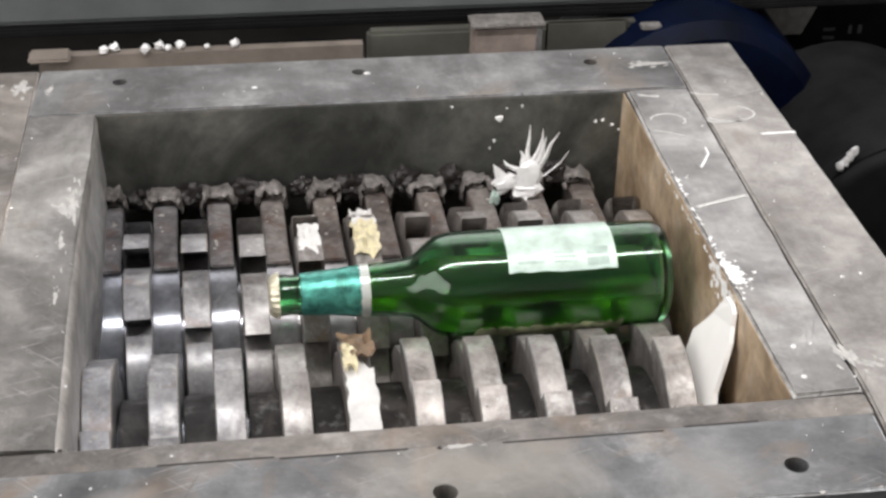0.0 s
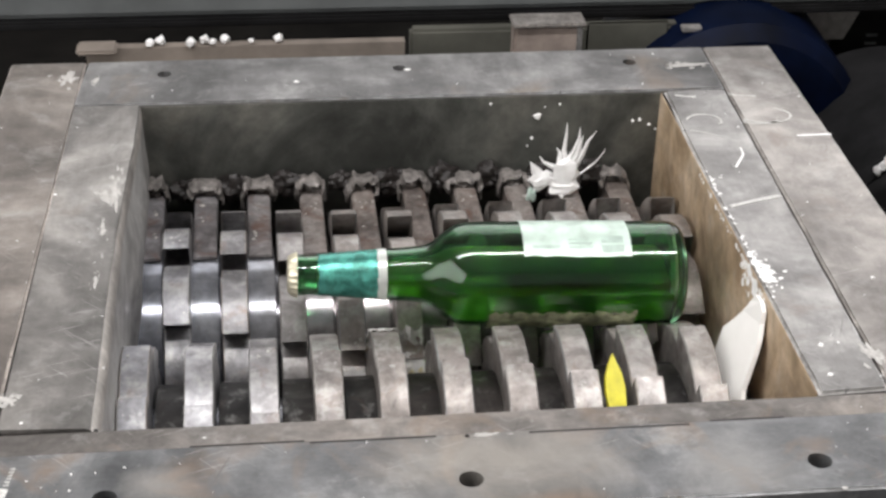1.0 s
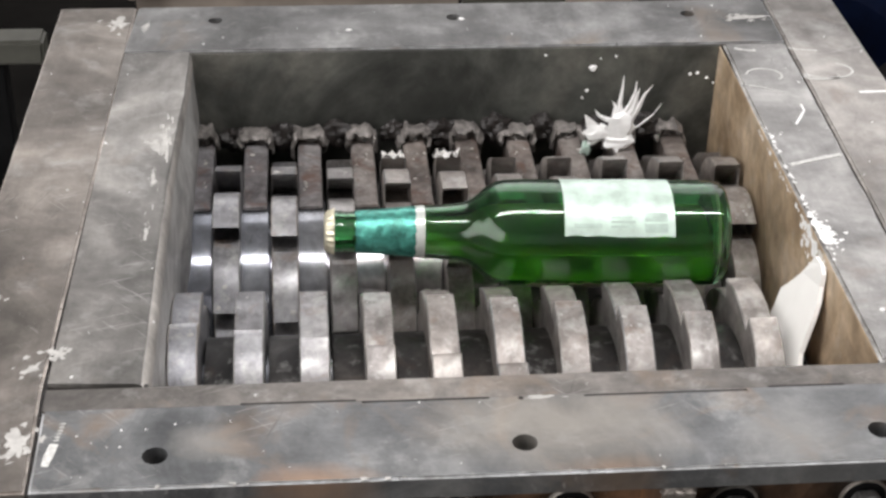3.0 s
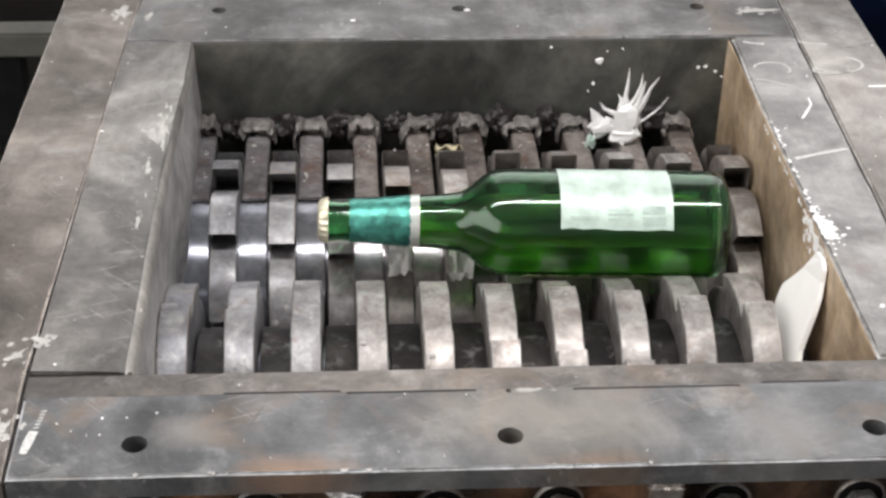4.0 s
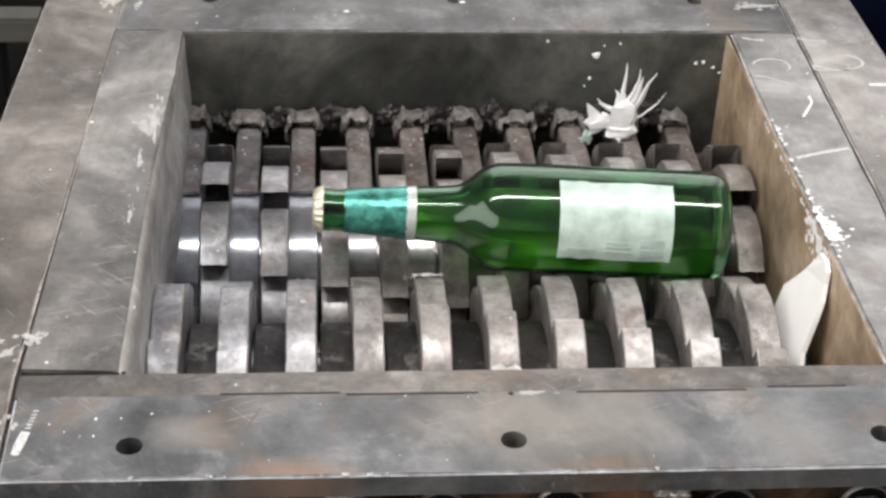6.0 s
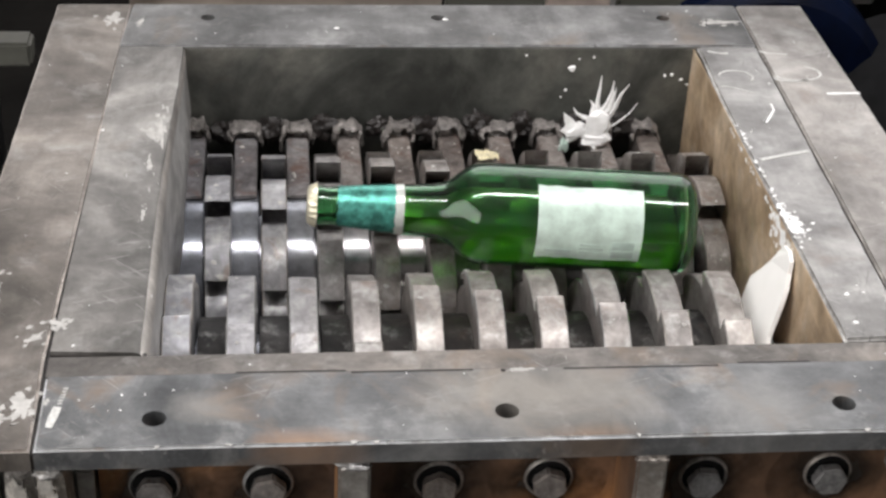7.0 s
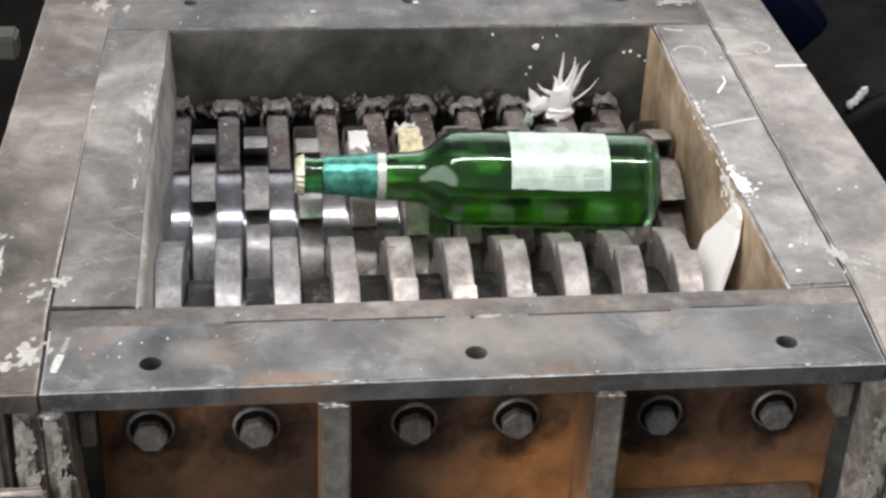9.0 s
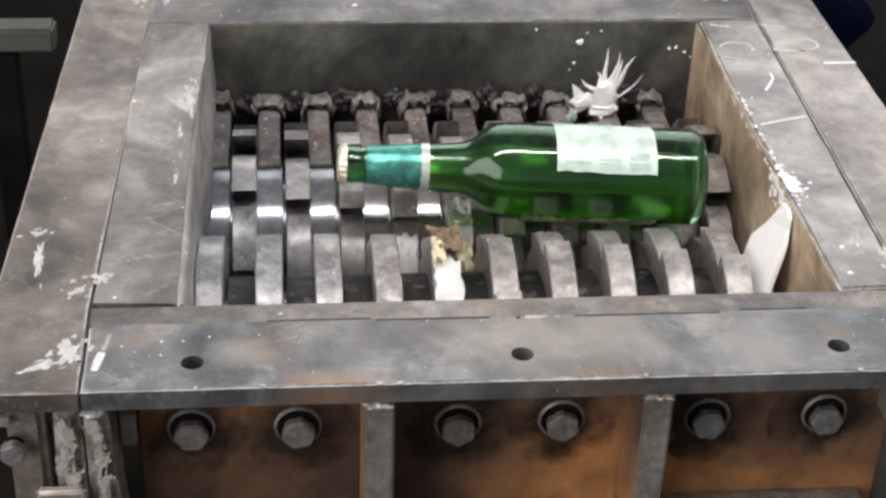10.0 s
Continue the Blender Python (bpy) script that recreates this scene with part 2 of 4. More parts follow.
# black waste, also used to paint the shade inside the plate seams
M_CLOD_SHADE = plain("black_waste_and_seam_shade", (0.014, 0.011, 0.01), 0.45, 0, 0.6, 120, 0.001)
M_BLACK = plain("near_black_steel", (0.009, 0.009, 0.0095), 0.6, 0.1, 0.4, 30, gloss=0.15)
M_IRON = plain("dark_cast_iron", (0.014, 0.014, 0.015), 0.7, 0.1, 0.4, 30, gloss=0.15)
M_BEAM = plain("dark_grey_paint", (0.12, 0.13, 0.132), 0.5, 0, 0.25, 9)
M_CHANNEL = plain("tan_painted_steel", (0.26, 0.225, 0.195), 0.5, 0.1, 0.3, 16, 0.0003)
M_BOX = plain("brown_galvanised_steel", (0.42, 0.35, 0.31), 0.45, 0.2, 0.4, 22)
M_BLUE = plain("dark_blue_enamel", (0.001, 0.0035, 0.015), 0.5, 0, 0.7, 14, gloss=0.1)
M_PANEL = plain("grey_green_paint", (0.1, 0.1, 0.085), 0.5, 0, 0.3, 14)
M_FLOOR = plain("near_black_concrete", (0.008, 0.0072, 0.0065), 0.9, 0, 0.6, 5, 0.001, 0.12)
M_ROOM = plain("grey_plaster", (0.62, 0.61, 0.59), 0.85, 0, 0.12, 2)
M_GLASS = glass("green_bottle_glass", (0.23, 0.55, 0.3), 1.5, 0.045, 0.15)
M_BEER = glass("beer", (0.95, 0.99, 0.16), 1.34, 0.3)
M_FOIL = plain("teal_neck_foil", (0.09, 0.36, 0.3), 0.25, 0.6, 0.7, 110, 0.0012)
M_BAND = plain("silver_foil_edge", (0.7, 0.74, 0.7), 0.3, 0.4, 0.15, 120)
M_CAP = plain("cream_gold_cap", (0.74, 0.7, 0.54), 0.35, 0.5, 0.2, 160)
M_LABEL = plain("silver_white_label", (0.6, 0.74, 0.66), 0.38, 0.15, 0.26, 55, 0.0004)
M_INK = plain("grey_print", (0.46, 0.58, 0.52), 0.5, 0, 0.25, 90)
M_BACKLABEL = plain("crinkled_gold_foil_paper", (0.4, 0.43, 0.27), 0.3, 0.5, 0.7, 130, 0.002)


# ---- mesh helpers ----
def finish(name, bm, mat, parent=None, label="", smooth=None):
    mesh = bpy.data.meshes.new(name)
    bmesh.ops.recalc_face_normals(bm, faces=bm.faces)
    bm.to_mesh(mesh)
    bm.free()
    mesh.materials.append(mat)
    if smooth is not None:
        for p in mesh.polygons:
            p.use_smooth = True
        mesh.set_sharp_from_angle(angle=radians(smooth))
    ob = new(name, mesh)
    if parent is not None:
        ob.parent = parent
    if label:
        ob["label"] = label
    return ob


def part(name, bm, mat, parent, label="", smooth=None):
    return finish(name, bm, mat, parent, label, smooth)


def thing(name, label, category, group="", kind="", at=None):
    ob = new(name)
    ob.empty_display_size = 0.02
    if at is not None:
        ob.matrix_world = at
    return tagged(ob, label, category, group, kind)


def bevelled(bm, width, segments=2):
    bmesh.ops.bevel(bm, geom=list(bm.edges), offset=width, segments=segments, affect="EDGES", clamp_overlap=True)
    return bm


def box(x0, x1, y0, y1, z0, z1, bevel=0.0, segments=2):
    bm = bmesh.new()
    bmesh.ops.create_cube(bm, size=1)
    for v in bm.verts:
        v.co = Vector((x0 + (v.co.x + 0.5) * (x1 - x0), y0 + (v.co.y + 0.5) * (y1 - y0), z0 + (v.co.z + 0.5) * (z1 - z0)))
    if bevel:
        bevelled(bm, bevel, segments)
    return bm


def slab(outline, z0, z1, holes=(), hole_r=0.006, bevel=0.0012, rough=0.0, ease=(-9, 9)):
    """A plate from its outline in plan, with round bores through it."""
    bm = bmesh.new()
    loops = []
    pts = []
    n = len(outline)
    for i in range(n):
        a, b = Vector((*outline[i], 0)), Vector((*outline[(i + 1) % n], 0))
        steps = max(1, int((b - a).length / 0.02)) if rough else 1
        for k in range(steps):
            p = a.lerp(b, k / steps)
            if rough and k:
                p += Vector((noise.noise(p * 60), noise.noise(p * 60 + Vector((9, 9, 9))), 0)) * rough
            pts.append(p)
    loops.append([bm.verts.new((p.x, p.y, z1)) for p in pts])
    for hx, hy in holes:
        loops.append([bm.verts.new((hx + hole_r * math.cos(a), hy + hole_r * math.sin(a), z1)) for a in np.linspace(0, 2 * math.pi, 21)[:-1]])
    edges = []
    for lp in loops:
        for i in range(len(lp)):
            edges.append(bm.edges.new((lp[i], lp[(i + 1) % len(lp)])))
    rim = edges[:len(loops[0])]
    bmesh.ops.triangle_fill(bm, edges=edges, use_beauty=True)
    top = list(bm.faces)
    bmesh.ops.recalc_face_normals(bm, faces=top)
    ext = bmesh.ops.extrude_face_region(bm, geom=top)
    for v in ext["geom"]:
        if isinstance(v, bmesh.types.BMVert):
            v.co.z = z0
    bmesh.ops.recalc_face_normals(bm, faces=bm.faces)
    if bevel:
        made = bmesh.ops.bevel(bm, geom=[e for e in rim if e.is_valid and ease[0] < (e.verts[0].co.y + e.verts[1].co.y) / 2 < ease[1]], offset=bevel, segments=2, affect="EDGES", clamp_overlap=True)
        for f in made["faces"]:
            f.material_index = 1
    return bm


def lathe_x(profile, segs=48, start=0.0, end=2 * math.pi, closed=True):
    """Turns a profile of (x, radius) round the x axis."""
    bm = bmesh.new()
    full = abs(end - start - 2 * math.pi) < 1e-6
    rings = []
    for i in range(segs if full else segs + 1):
        a = start + (end - start) * i / segs
        rings.append([bm.verts.new((x, r * math.cos(a), r * math.sin(a))) for x, r in profile])
    n = len(rings)
    for i in range(n if full else n - 1):
        A, B = rings[i], rings[(i + 1) % n]
        for k in range(len(profile) - 1):
            bm.faces.new((A[k], A[k + 1], B[k + 1], B[k]))
    bmesh.ops.remove_doubles(bm, verts=bm.verts, dist=1e-6)
    return bm


def lump(bm, at, size, seed, squash=(1, 1, 1), rough=0.45, sub=2):
    """Adds one irregular crumb to bm."""
    made = bmesh.ops.create_icosphere(bm, subdivisions=sub, radius=1.0)["verts"]
    off = Vector((seed * 1.37, seed * 2.11, seed * 0.73))
    for v in made:
        d = 1 + rough * noise.noise(v.co * 1.6 + off) + 0.5 * rough * noise.noise(v.co * 4 + off)
        v.co = Vector(at) + Vector([v.co[i] * d * size * squash[i] for i in range(3)])


def flake(bm, at, size, seed, normal=(0, 0, 1), thick=0.0006):
    """Adds one thin irregular chip lying on a surface."""
    rng = random.Random(seed)
    q = Vector((0, 0, 1)).rotation_difference(Vector(normal)).to_matrix()
    n = rng.randint(5, 7)
    ph = rng.random() * 6.3
    low, high = [], []
    sx = rng.uniform(0.6, 1.4)
    for k in range(n):
        a = ph + k * 2 * math.pi / n
        r = size * rng.uniform(0.55, 1.15)
        p = Vector((r * math.cos(a) * sx, r * math.sin(a), 0))
        low.append(bm.verts.new(Vector(at) + q @ p))
        high.append(bm.verts.new(Vector(at) + q @ (p * 0.75 + Vector((0, 0, thick)))))
    bm.faces.new(high)
    for k in range(n):
        bm.faces.new((low[k], low[(k + 1) % n], high[(k + 1) % n], high[k]))


# ---- measures of the machine ----
OPEN = 0.40                     # width and depth of the feed opening
AXIS_Z, FRONT_Y, BACK_Y = -0.137, 0.1165, 0.2835
TIP, TEETH = 0.095, 10
PITCH, DISC = 0.0397, 0.0182
FRONT_X, BACK_X = 0.0064, 0.0277
COLLAR = 0.066
FLOOR_Z = -0.85


# ---- room ----
def room():
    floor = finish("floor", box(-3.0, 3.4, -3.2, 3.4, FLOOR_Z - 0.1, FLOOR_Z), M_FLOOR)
    tagged(floor, "near-black concrete workshop floor", "floor", kind="structure")
    # unseen walls and ceiling close the room, pale to bounce fill light
    for name, b in (("wall_north", (-3.1, 3.5, 3.4, 3.5)), ("wall_south", (-3.1, 3.5, -3.3, -3.2)), ("wall_west", (-3.1, -3.0, -3.2, 3.4)), ("wall_east", (3.4, 3.5, -3.2, 3.4))):
        tagged(finish(name, box(*b, FLOOR_Z - 0.1, 2.2), M_ROOM), "unseen pale grey plastered wall that bounces fill light", "wall", kind="structure")
    tagged(finish("ceiling", box(-3.1, 3.5, -3.3, 3.5, 2.2, 2.3), M_ROOM), "unseen pale grey ceiling that bounces fill light", "ceiling", kind="structure")


# ---- shredder housing ----
def ease_step(a, b, v):
    u = min(1.0, max(0.0, (v - a) / (b - a)))
    return u * u * (3 - 2 * u)


def wall_face(y, z):
    """The x of the chamber wall that leans inwards towards the back."""
    top = -0.0036 + 0.0046 * ease_step(0.2, OPEN, y)
    foot = -0.0034 + 0.0066 * ease_step(0.212, 0.25, y)
    return top + (foot - top) * ease_step(-0.014, -0.06, z) + 0.0005 * noise.noise(Vector((3, y * 40, z * 60)))


def worn_lip_plate(z0):
    """The plate beside the opening, its inner edge rounded over by wear."""
    bm = bmesh.new()
    rows = []
    steps = 60
    for i in range(steps + 1):
        y = 0.0012 + (OPEN - 0.002) * i / steps
        rim = -0.0105 * (1 - ease_step(0.1, OPEN, y)) - 0.0006 + 0.0012 * noise.noise(Vector((1, y * 26, 5)))
        foot = wall_face(y, z0)
        back = -0.0571 + 0.0086 * y / OPEN
        prof = [(back, z0), (back, 0.0)]
        for u, d in ((0.0, 0.0), (0.25, 0.0005), (0.5, 0.0016), (0.72, 0.0034), (0.88, 0.0056), (0.97, 0.0085), (1.0, 0.0115)):
            prof.append((rim + (foot - rim) * u, -d))
        prof.append((foot, z0))
        y0 = y + (0.0024 * max(0.0, (-prof[1][0] - 0.02) / 0.037) if i == 0 else 0)
        rows.append([bm.verts.new((x, y0 if x < -0.04 else y, z)) for x, z in prof])
    n = len(rows[0])
    for i in range(steps):
        for k in range(n):
            j = (k + 1) % n
            f = bm.faces.new((rows[i][k], rows[i][j], rows[i + 1][j], rows[i + 1][k]))
            f.material_index = int(4 <= k < 9)
    bm.faces.new(rows[0])
    bm.faces.new(rows[-1])
    return bm


def leaning_wall(z0, z1):
    bm = bmesh.new()
    rows = []
    for i in range(41):
        y = OPEN * i / 40
        rows.append([bm.verts.new((-0.03, y, z0))] + [bm.verts.new((wall_face(y, z0 + (z1 - z0) * (k / 24)), y, z0 + (z1 - z0) * (k / 24))) for k in range(25)] + [bm.verts.new((-0.03, y, z1))])
    n = len(rows[0])
    for i in range(40):
        for k in range(n):
            j = (k + 1) % n
            bm.faces.new((rows[i][k], rows[i][j], rows[i + 1][j], rows[i + 1][k]))
    bm.faces.new(rows[0])
    bm.faces.new(rows[-1])
    return bm


def housing():
    h = thing("shredder_housing", "worn grey steel shredder housing with a square feed opening", "shredder", at=pose(0, 0, FLOOR_Z))
    up = -FLOOR_Z
    low = -0.0135

    def put(name, bm, mat, label="", smooth=None, parent=None):
        bmesh.ops.translate(bm, verts=bm.verts, vec=(0, 0, up))
        ob = part(name, bm, mat, parent or h, label, smooth)
        if name.endswith("_plate"):
            ob.data.materials.append(M_WORN_LIP if name == "front_plate" else M_WORN)
        return ob

    g = 0.0007
    T, B = up * 0, low
    put("front_plate", slab([(-0.0564, -0.083), (0.4345, -0.083), (0.4384, -0.0202), (-0.0569, -0.0202)], B, T, [(0.0038, -0.0588), (0.1925, -0.0588), (0.3804, -0.0588)], 0.0066, 0.0014, 0.0006, (-9, -0.023)), M_PLATE, "grey steel plate with three bored holes and rust stains")
    put("strip_plate", slab([(-0.0569, -0.0201), (0.4384, -0.0201), (0.4395, -0.001), (0.4, -0.001), (0.0, -0.001), (-0.057, -0.001)], B, T, (), 0.006, 0.0012, 0.0005, (-0.008, 9)), M_STRIP, "pale rubbed steel strip let into the plate")
    put("back_plate", slab([(-0.0495, OPEN + g), (0.4495, OPEN + g), (0.451, 0.479), (-0.0435, 0.479)], B, T, [(0.0163, 0.4527), (0.2, 0.4527), (0.385, 0.4527)], 0.0055, 0.0012, 0.0004), M_PLATE_WARM, "rubbed grey steel plate with three bored holes")
    lip = put("inner_plate", worn_lip_plate(B), M_PLATE_WARM, "steel plate with a worn, rounded inner edge", 40)
    lip.data.materials[1] = M_WALL_PALE
    put("inner_plate", slab([(OPEN - 0.0008, g), (0.425, 0.0018), (0.4409, 0.0026), (0.4498, OPEN - g), (OPEN + 0.0013, OPEN - g), (OPEN - 0.0008, 0.3)], B, T, (), 0.006, 0.002, 0.0008), M_PLATE_PALE)
    put("outer_plate", slab([(-0.119, -0.083), (-0.0582, -0.083), (-0.0596, -0.001), (-0.0452, 0.479), (-0.1035, 0.479)], B, T, (), 0.006, 0.0014, 0.0005), M_PLATE_WARM)
    put("outer_plate", slab([(0.4362, -0.083), (0.509, -0.083), (0.5083, 0.479), (0.4528, 0.479), (0.4420, -0.001)], B, T, (), 0.006, 0.0014, 0.0005), M_PLATE_PALE)
    # black strips that put the shade of the plate seams into colour
    for pts in ([(-0.0600, -0.0828), (-0.0552, -0.0828), (-0.0552, 0.0), (-0.0445, 0.478), (-0.0475, 0.478), (-0.0605, 0.0)], [(0.4330, -0.0828), (0.4375, -0.0828), (0.4435, 0.0), (0.4540, 0.478), (0.4480, 0.478), (0.4390, 0.0)],
                [(-0.056, -0.003), (-0.004, -0.003), (-0.004, 0.004), (-0.056, 0.004)], [(0.402, -0.003), (0.439, -0.003), (0.439, 0.004), (0.402, 0.004)]):
        put("seam_dirt", slab(pts, -0.0125, -0.0028, (), 0.006, 0), M_CLOD_SHADE, "black strip painting in the seam's shade")
    # the weld line where a narrow strip is let into the front plate
    for x0, x1, y in ((0.046, 0.107, -0.0195), (0.11, 0.178, -0.0211), (0.229, 0.318, -0.0216), (0.33, 0.372, -0.0195)):
        put("weld_line", box(x0, x1, y - 0.0006, y + 0.0005, -0.001, 0.0003, 0.0001, 1), M_CLOD_SHADE, "dark hairline weld seam")
    bm = bmesh.new()
    lump(bm, (0.195, -0.0222, 0.0001), 0.0013, 3, (1.1, 1, 0.4), 0.3, 2)
    put("weld_pit", bm, M_CLOD_SHADE, "black pit in the weld seam")
    # chamber walls
    wl = -0.30
    put("chamber_wall", leaning_wall(wl, low - 0.0004), M_WALL_PALE, "pale rubbed steel chamber wall leaning inwards", 40)
    put("chamber_wall", box(OPEN + 0.0013, OPEN + 0.03, 0.0, OPEN, wl, low - 0.0005, 0.001), M_TAN_WALL, "tan stained steel chamber wall")
    put("chamber_wall", box(-0.03, OPEN + 0.03, OPEN, OPEN + 0.025, wl, low - 0.0005, 0.001), M_DARK_WALL, "dark grey-green steel chamber wall")
    put("chamber_wall", box(-0.055, 0.4365, -0.036, -0.001, wl, low - 0.0005, 0.0012), M_RUST, "rusty brown steel front wall")
    put("wall_liner", box(OPEN - 0.0018, OPEN - 0.0010, 0.003, OPEN - 0.003, wl, -0.0012, 0.0003, 1), M_TAN_WALL, "tan stained steel liner")
    put("wall_liner", box(0.0004, OPEN - 0.0004, OPEN - 0.0024, OPEN - 0.0004, wl, -0.0012, 0.0006), M_DARK_WALL, "dark grey-green steel liner")
    # base of the housing down to the floor
    put("base", box(-0.055, 0.4365, -0.036, OPEN + 0.025, -up, wl - 0.0005, 0.002), M_DARK_WALL, "dark steel base box")
    # ribs and corner posts under the front lip
    for x, w in ((0.1092, 0.0176), (0.2708, 0.0176)):
        rib = put("rib", box(x - w / 2, x + w / 2, -0.0815, -0.0364, -0.24, low - 0.003, 0.0016), M_RIB, "grey flat-bar rib with darker brown sides")
        # the two side faces take the browner panel material
        rib.data.materials.append(M_RUST)
        for p in rib.data.polygons:
            if abs(p.normal.x) > 0.8:
                p.material_index = 1
        bm = bmesh.new()
        lump(bm, (x, -0.0795, low - 0.0035), w * 0.46, x * 100, (1.15, 0.5, 0.42), 0.5, 4)
        put("weld_bead", bm, M_RIB_PALE, "pale weld bead", 60, rib)
    for x0, x1, y0, flare in ((-0.0575, -0.0440, -0.081, 0.006), (-0.074, -0.0590, -0.079, -0.003), (0.4375, 0.4515, -0.079, 0.004), (0.4530, 0.468, -0.074, 0.0)):
        bm = box(x0, x1, y0, -0.0365, -0.26, low - 0.003, 0.005, 4)
        bmesh.ops.subdivide_edges(bm, edges=[e for e in bm.edges if abs(e.verts[0].co.z - e.verts[1].co.z) > 0.1], cuts=24)
        for v in bm.verts:
            v.co.x += flare * max(0.0, (low - v.co.z) / 0.12) * (1 if (v.co.x - x0) * flare > (x1 - x0) * flare / 2 else 0)
            v.co.y += 0.0016 * noise.noise(v.co * 70)
        post = put("corner_post", bm, M_POST, "grey bar post smeared with pale weld metal", 50)
        bm = bmesh.new()
        rng = random.Random(int(x0 * 1e4))
        for k in range(7):
            smear(bm, (x0 + x1) / 2 + rng.uniform(-0.0035, 0.0035) + flare * 0.1 * k, low - 0.012 - 0.021 * k + rng.uniform(-0.004, 0.004), 0.0045, 0.011, rng.uniform(-0.3, 0.3), k + int(abs(x0) * 900))
        for v in bm.verts:
            v.co = Vector((v.co.x, y0 - 0.0013 - v.co.z, v.co.y))
        put("weld_blotch", bm, M_WELD, "pale smeared weld metal", None, post)
        bm = bmesh.new()
        lump(bm, ((x0 + x1) / 2, y0 + 0.001, low - 0.004), 0.0068, x0 * 90, (1.05, 0.5, 0.62), 0.4, 4)
        put("weld_bead", bm, M_RIB_PALE, "pale weld bead", 60, post)
    put("side_flange", box(-0.103, -0.0815, -0.066, -0.05, -0.1, low - 0.001, 0.004), M_RIB, "grey steel side flange")
    bm = box(-0.0935, -0.0585, -0.0875, -0.0805, -0.26, -0.067, 0.003, 3)
    for v in bm.verts:
        if v.co.z > -0.1 and v.co.x < -0.08:
            v.co.x += 0.006
    put("gusset", bm, M_RIB, "pale steel gusset under the flange", 40)
    put("flange_clip", box(-0.1055, -0.0985, -0.072, -0.0662, -0.0325, -0.0265, 0.001), M_WORN_LIP, "bright clip on the flange")
    put("side_flange", box(0.470, 0.507, -0.066, -0.05, -0.26, low - 0.001, 0.002), M_RIB, "grey steel side flange")
    put("side_wall", box(-0.0995, -0.031, -0.049, OPEN + 0.07, wl, low - 0.001, 0.001), M_DARK_WALL)
    put("side_wall", box(0.431, 0.505, -0.049, OPEN + 0.07, wl, low - 0.001, 0.001), M_DARK_WALL)
    for x0 in (-0.040, 0.422):
        put("stop_block", box(x0, x0 + 0.009, -0.056, -0.0362, -0.062, -0.037, 0.0012), M_RIB)
    put("lower_ledge", box(0.2855, 0.4210, -0.047, -0.0362, -0.1355, -0.1295, 0.001), M_RIB_PALE, "pale lower ledge")
    # hexagon bolts with their washers
    hexes = [(-0.0005, -0.065), (0.0632, -0.0655), (0.16, -0.0672), (0.2237, -0.0664), (0.315, -0.0685), (0.3895, -0.0681)]
    for i, (x, z) in enumerate(hexes + [(-0.0985, -0.046)]):
        y = -0.0362 if i < 6 else -0.0705
        bm = bmesh.new()
        bmesh.ops.create_cone(bm, cap_ends=True, segments=6, radius1=0.0107 if i < 6 else 0.008, radius2=0.0107 if i < 6 else 0.008, depth=0.0075)
        bevelled(bm, 0.0011, 2)
        bmesh.ops.rotate(bm, verts=bm.verts, matrix=Matrix.Rotation(radians(13 * i + 30), 3, "Z"))
        bmesh.ops.rotate(bm, verts=bm.verts, matrix=Matrix.Rotation(radians(90), 3, "X"))
        bmesh.ops.translate(bm, verts=bm.verts, vec=(x, y - 0.0052, z - 0.0016))
        shank = lathe_x([(0.0, 0.0001), (0.0, 0.0062), (0.0016, 0.0062), (0.0016, 0.0001)], 18)
        bmesh.ops.rotate(shank, verts=shank.verts, matrix=Matrix.Rotation(radians(-90), 3, "Z"))
        bmesh.ops.translate(shank, verts=shank.verts, vec=(x, y, z + 0.0002))
        bolt = put("bolt", bm, M_BOLT, "grey hexagon bolt head")
        put("shank", shank, M_BLACK, "", 40, bolt)
        if i < 6:
            bm = bmesh.new()
            flat = []
            for k in range(30):
                a = k * 2 * math.pi / 30
                r = 0.034 + 0.004 * noise.noise(Vector((math.cos(a) * 1.3 + i * 4, math.sin(a) * 1.3, i)))
                flat.append(bm.verts.new((x + r * math.cos(a) * 1.05, y - 0.0002, z - 0.003 + min(r * math.sin(a), 0.04))))
            bm.faces.new(flat)
            put("oil_stain", bm, M_OIL, "dark oil stain round the bolt", None, bolt)
        if i == 6:
            continue
        bm = bmesh.new()
        rings = []
        prof = [(0.0126, 0.0), (0.0128, 0.0016), (0.0134, 0.0022), (0.0141, 0.0018), (0.0146, 0.0)]
        for k in range(28):
            a = k * 2 * math.pi / 28
            rings.append([bm.verts.new((x + r * math.cos(a), y - d, z + r * math.sin(a))) for r, d in prof])
        for k in range(28):
            for j in range(len(prof) - 1):
                bm.faces.new((rings[k][j], rings[k][j + 1], rings[(k + 1) % 28][j + 1], rings[(k + 1) % 28][j]))
        put("washer", bm, M_RIB_PALE, "", 50, bolt)
        # a flat black disc paints the dark inside of the clearance hole
        bore = lathe_x([(0.0, 0.0001), (0.0, 0.0126), (0.0006, 0.0126), (0.0006, 0.0001)], 24)
        bmesh.ops.rotate(bore, verts=bore.verts, matrix=Matrix.Rotation(radians(-90), 3, "Z"))
        bmesh.ops.translate(bore, verts=bore.verts, vec=(x, y, z))
        put("bore", bore, M_BLACK, "black disc painting the clearance bore's shade", 40, bolt)
    # scraper fingers between the cutter discs, level tops just over the collars
    for n in range(10):
        x = FRONT_X + n * PITCH
        bm = box(x - 0.0085, x + 0.0085, BACK_Y + 0.004, OPEN - 0.0026, -0.095, -0.0685, 0.0012)
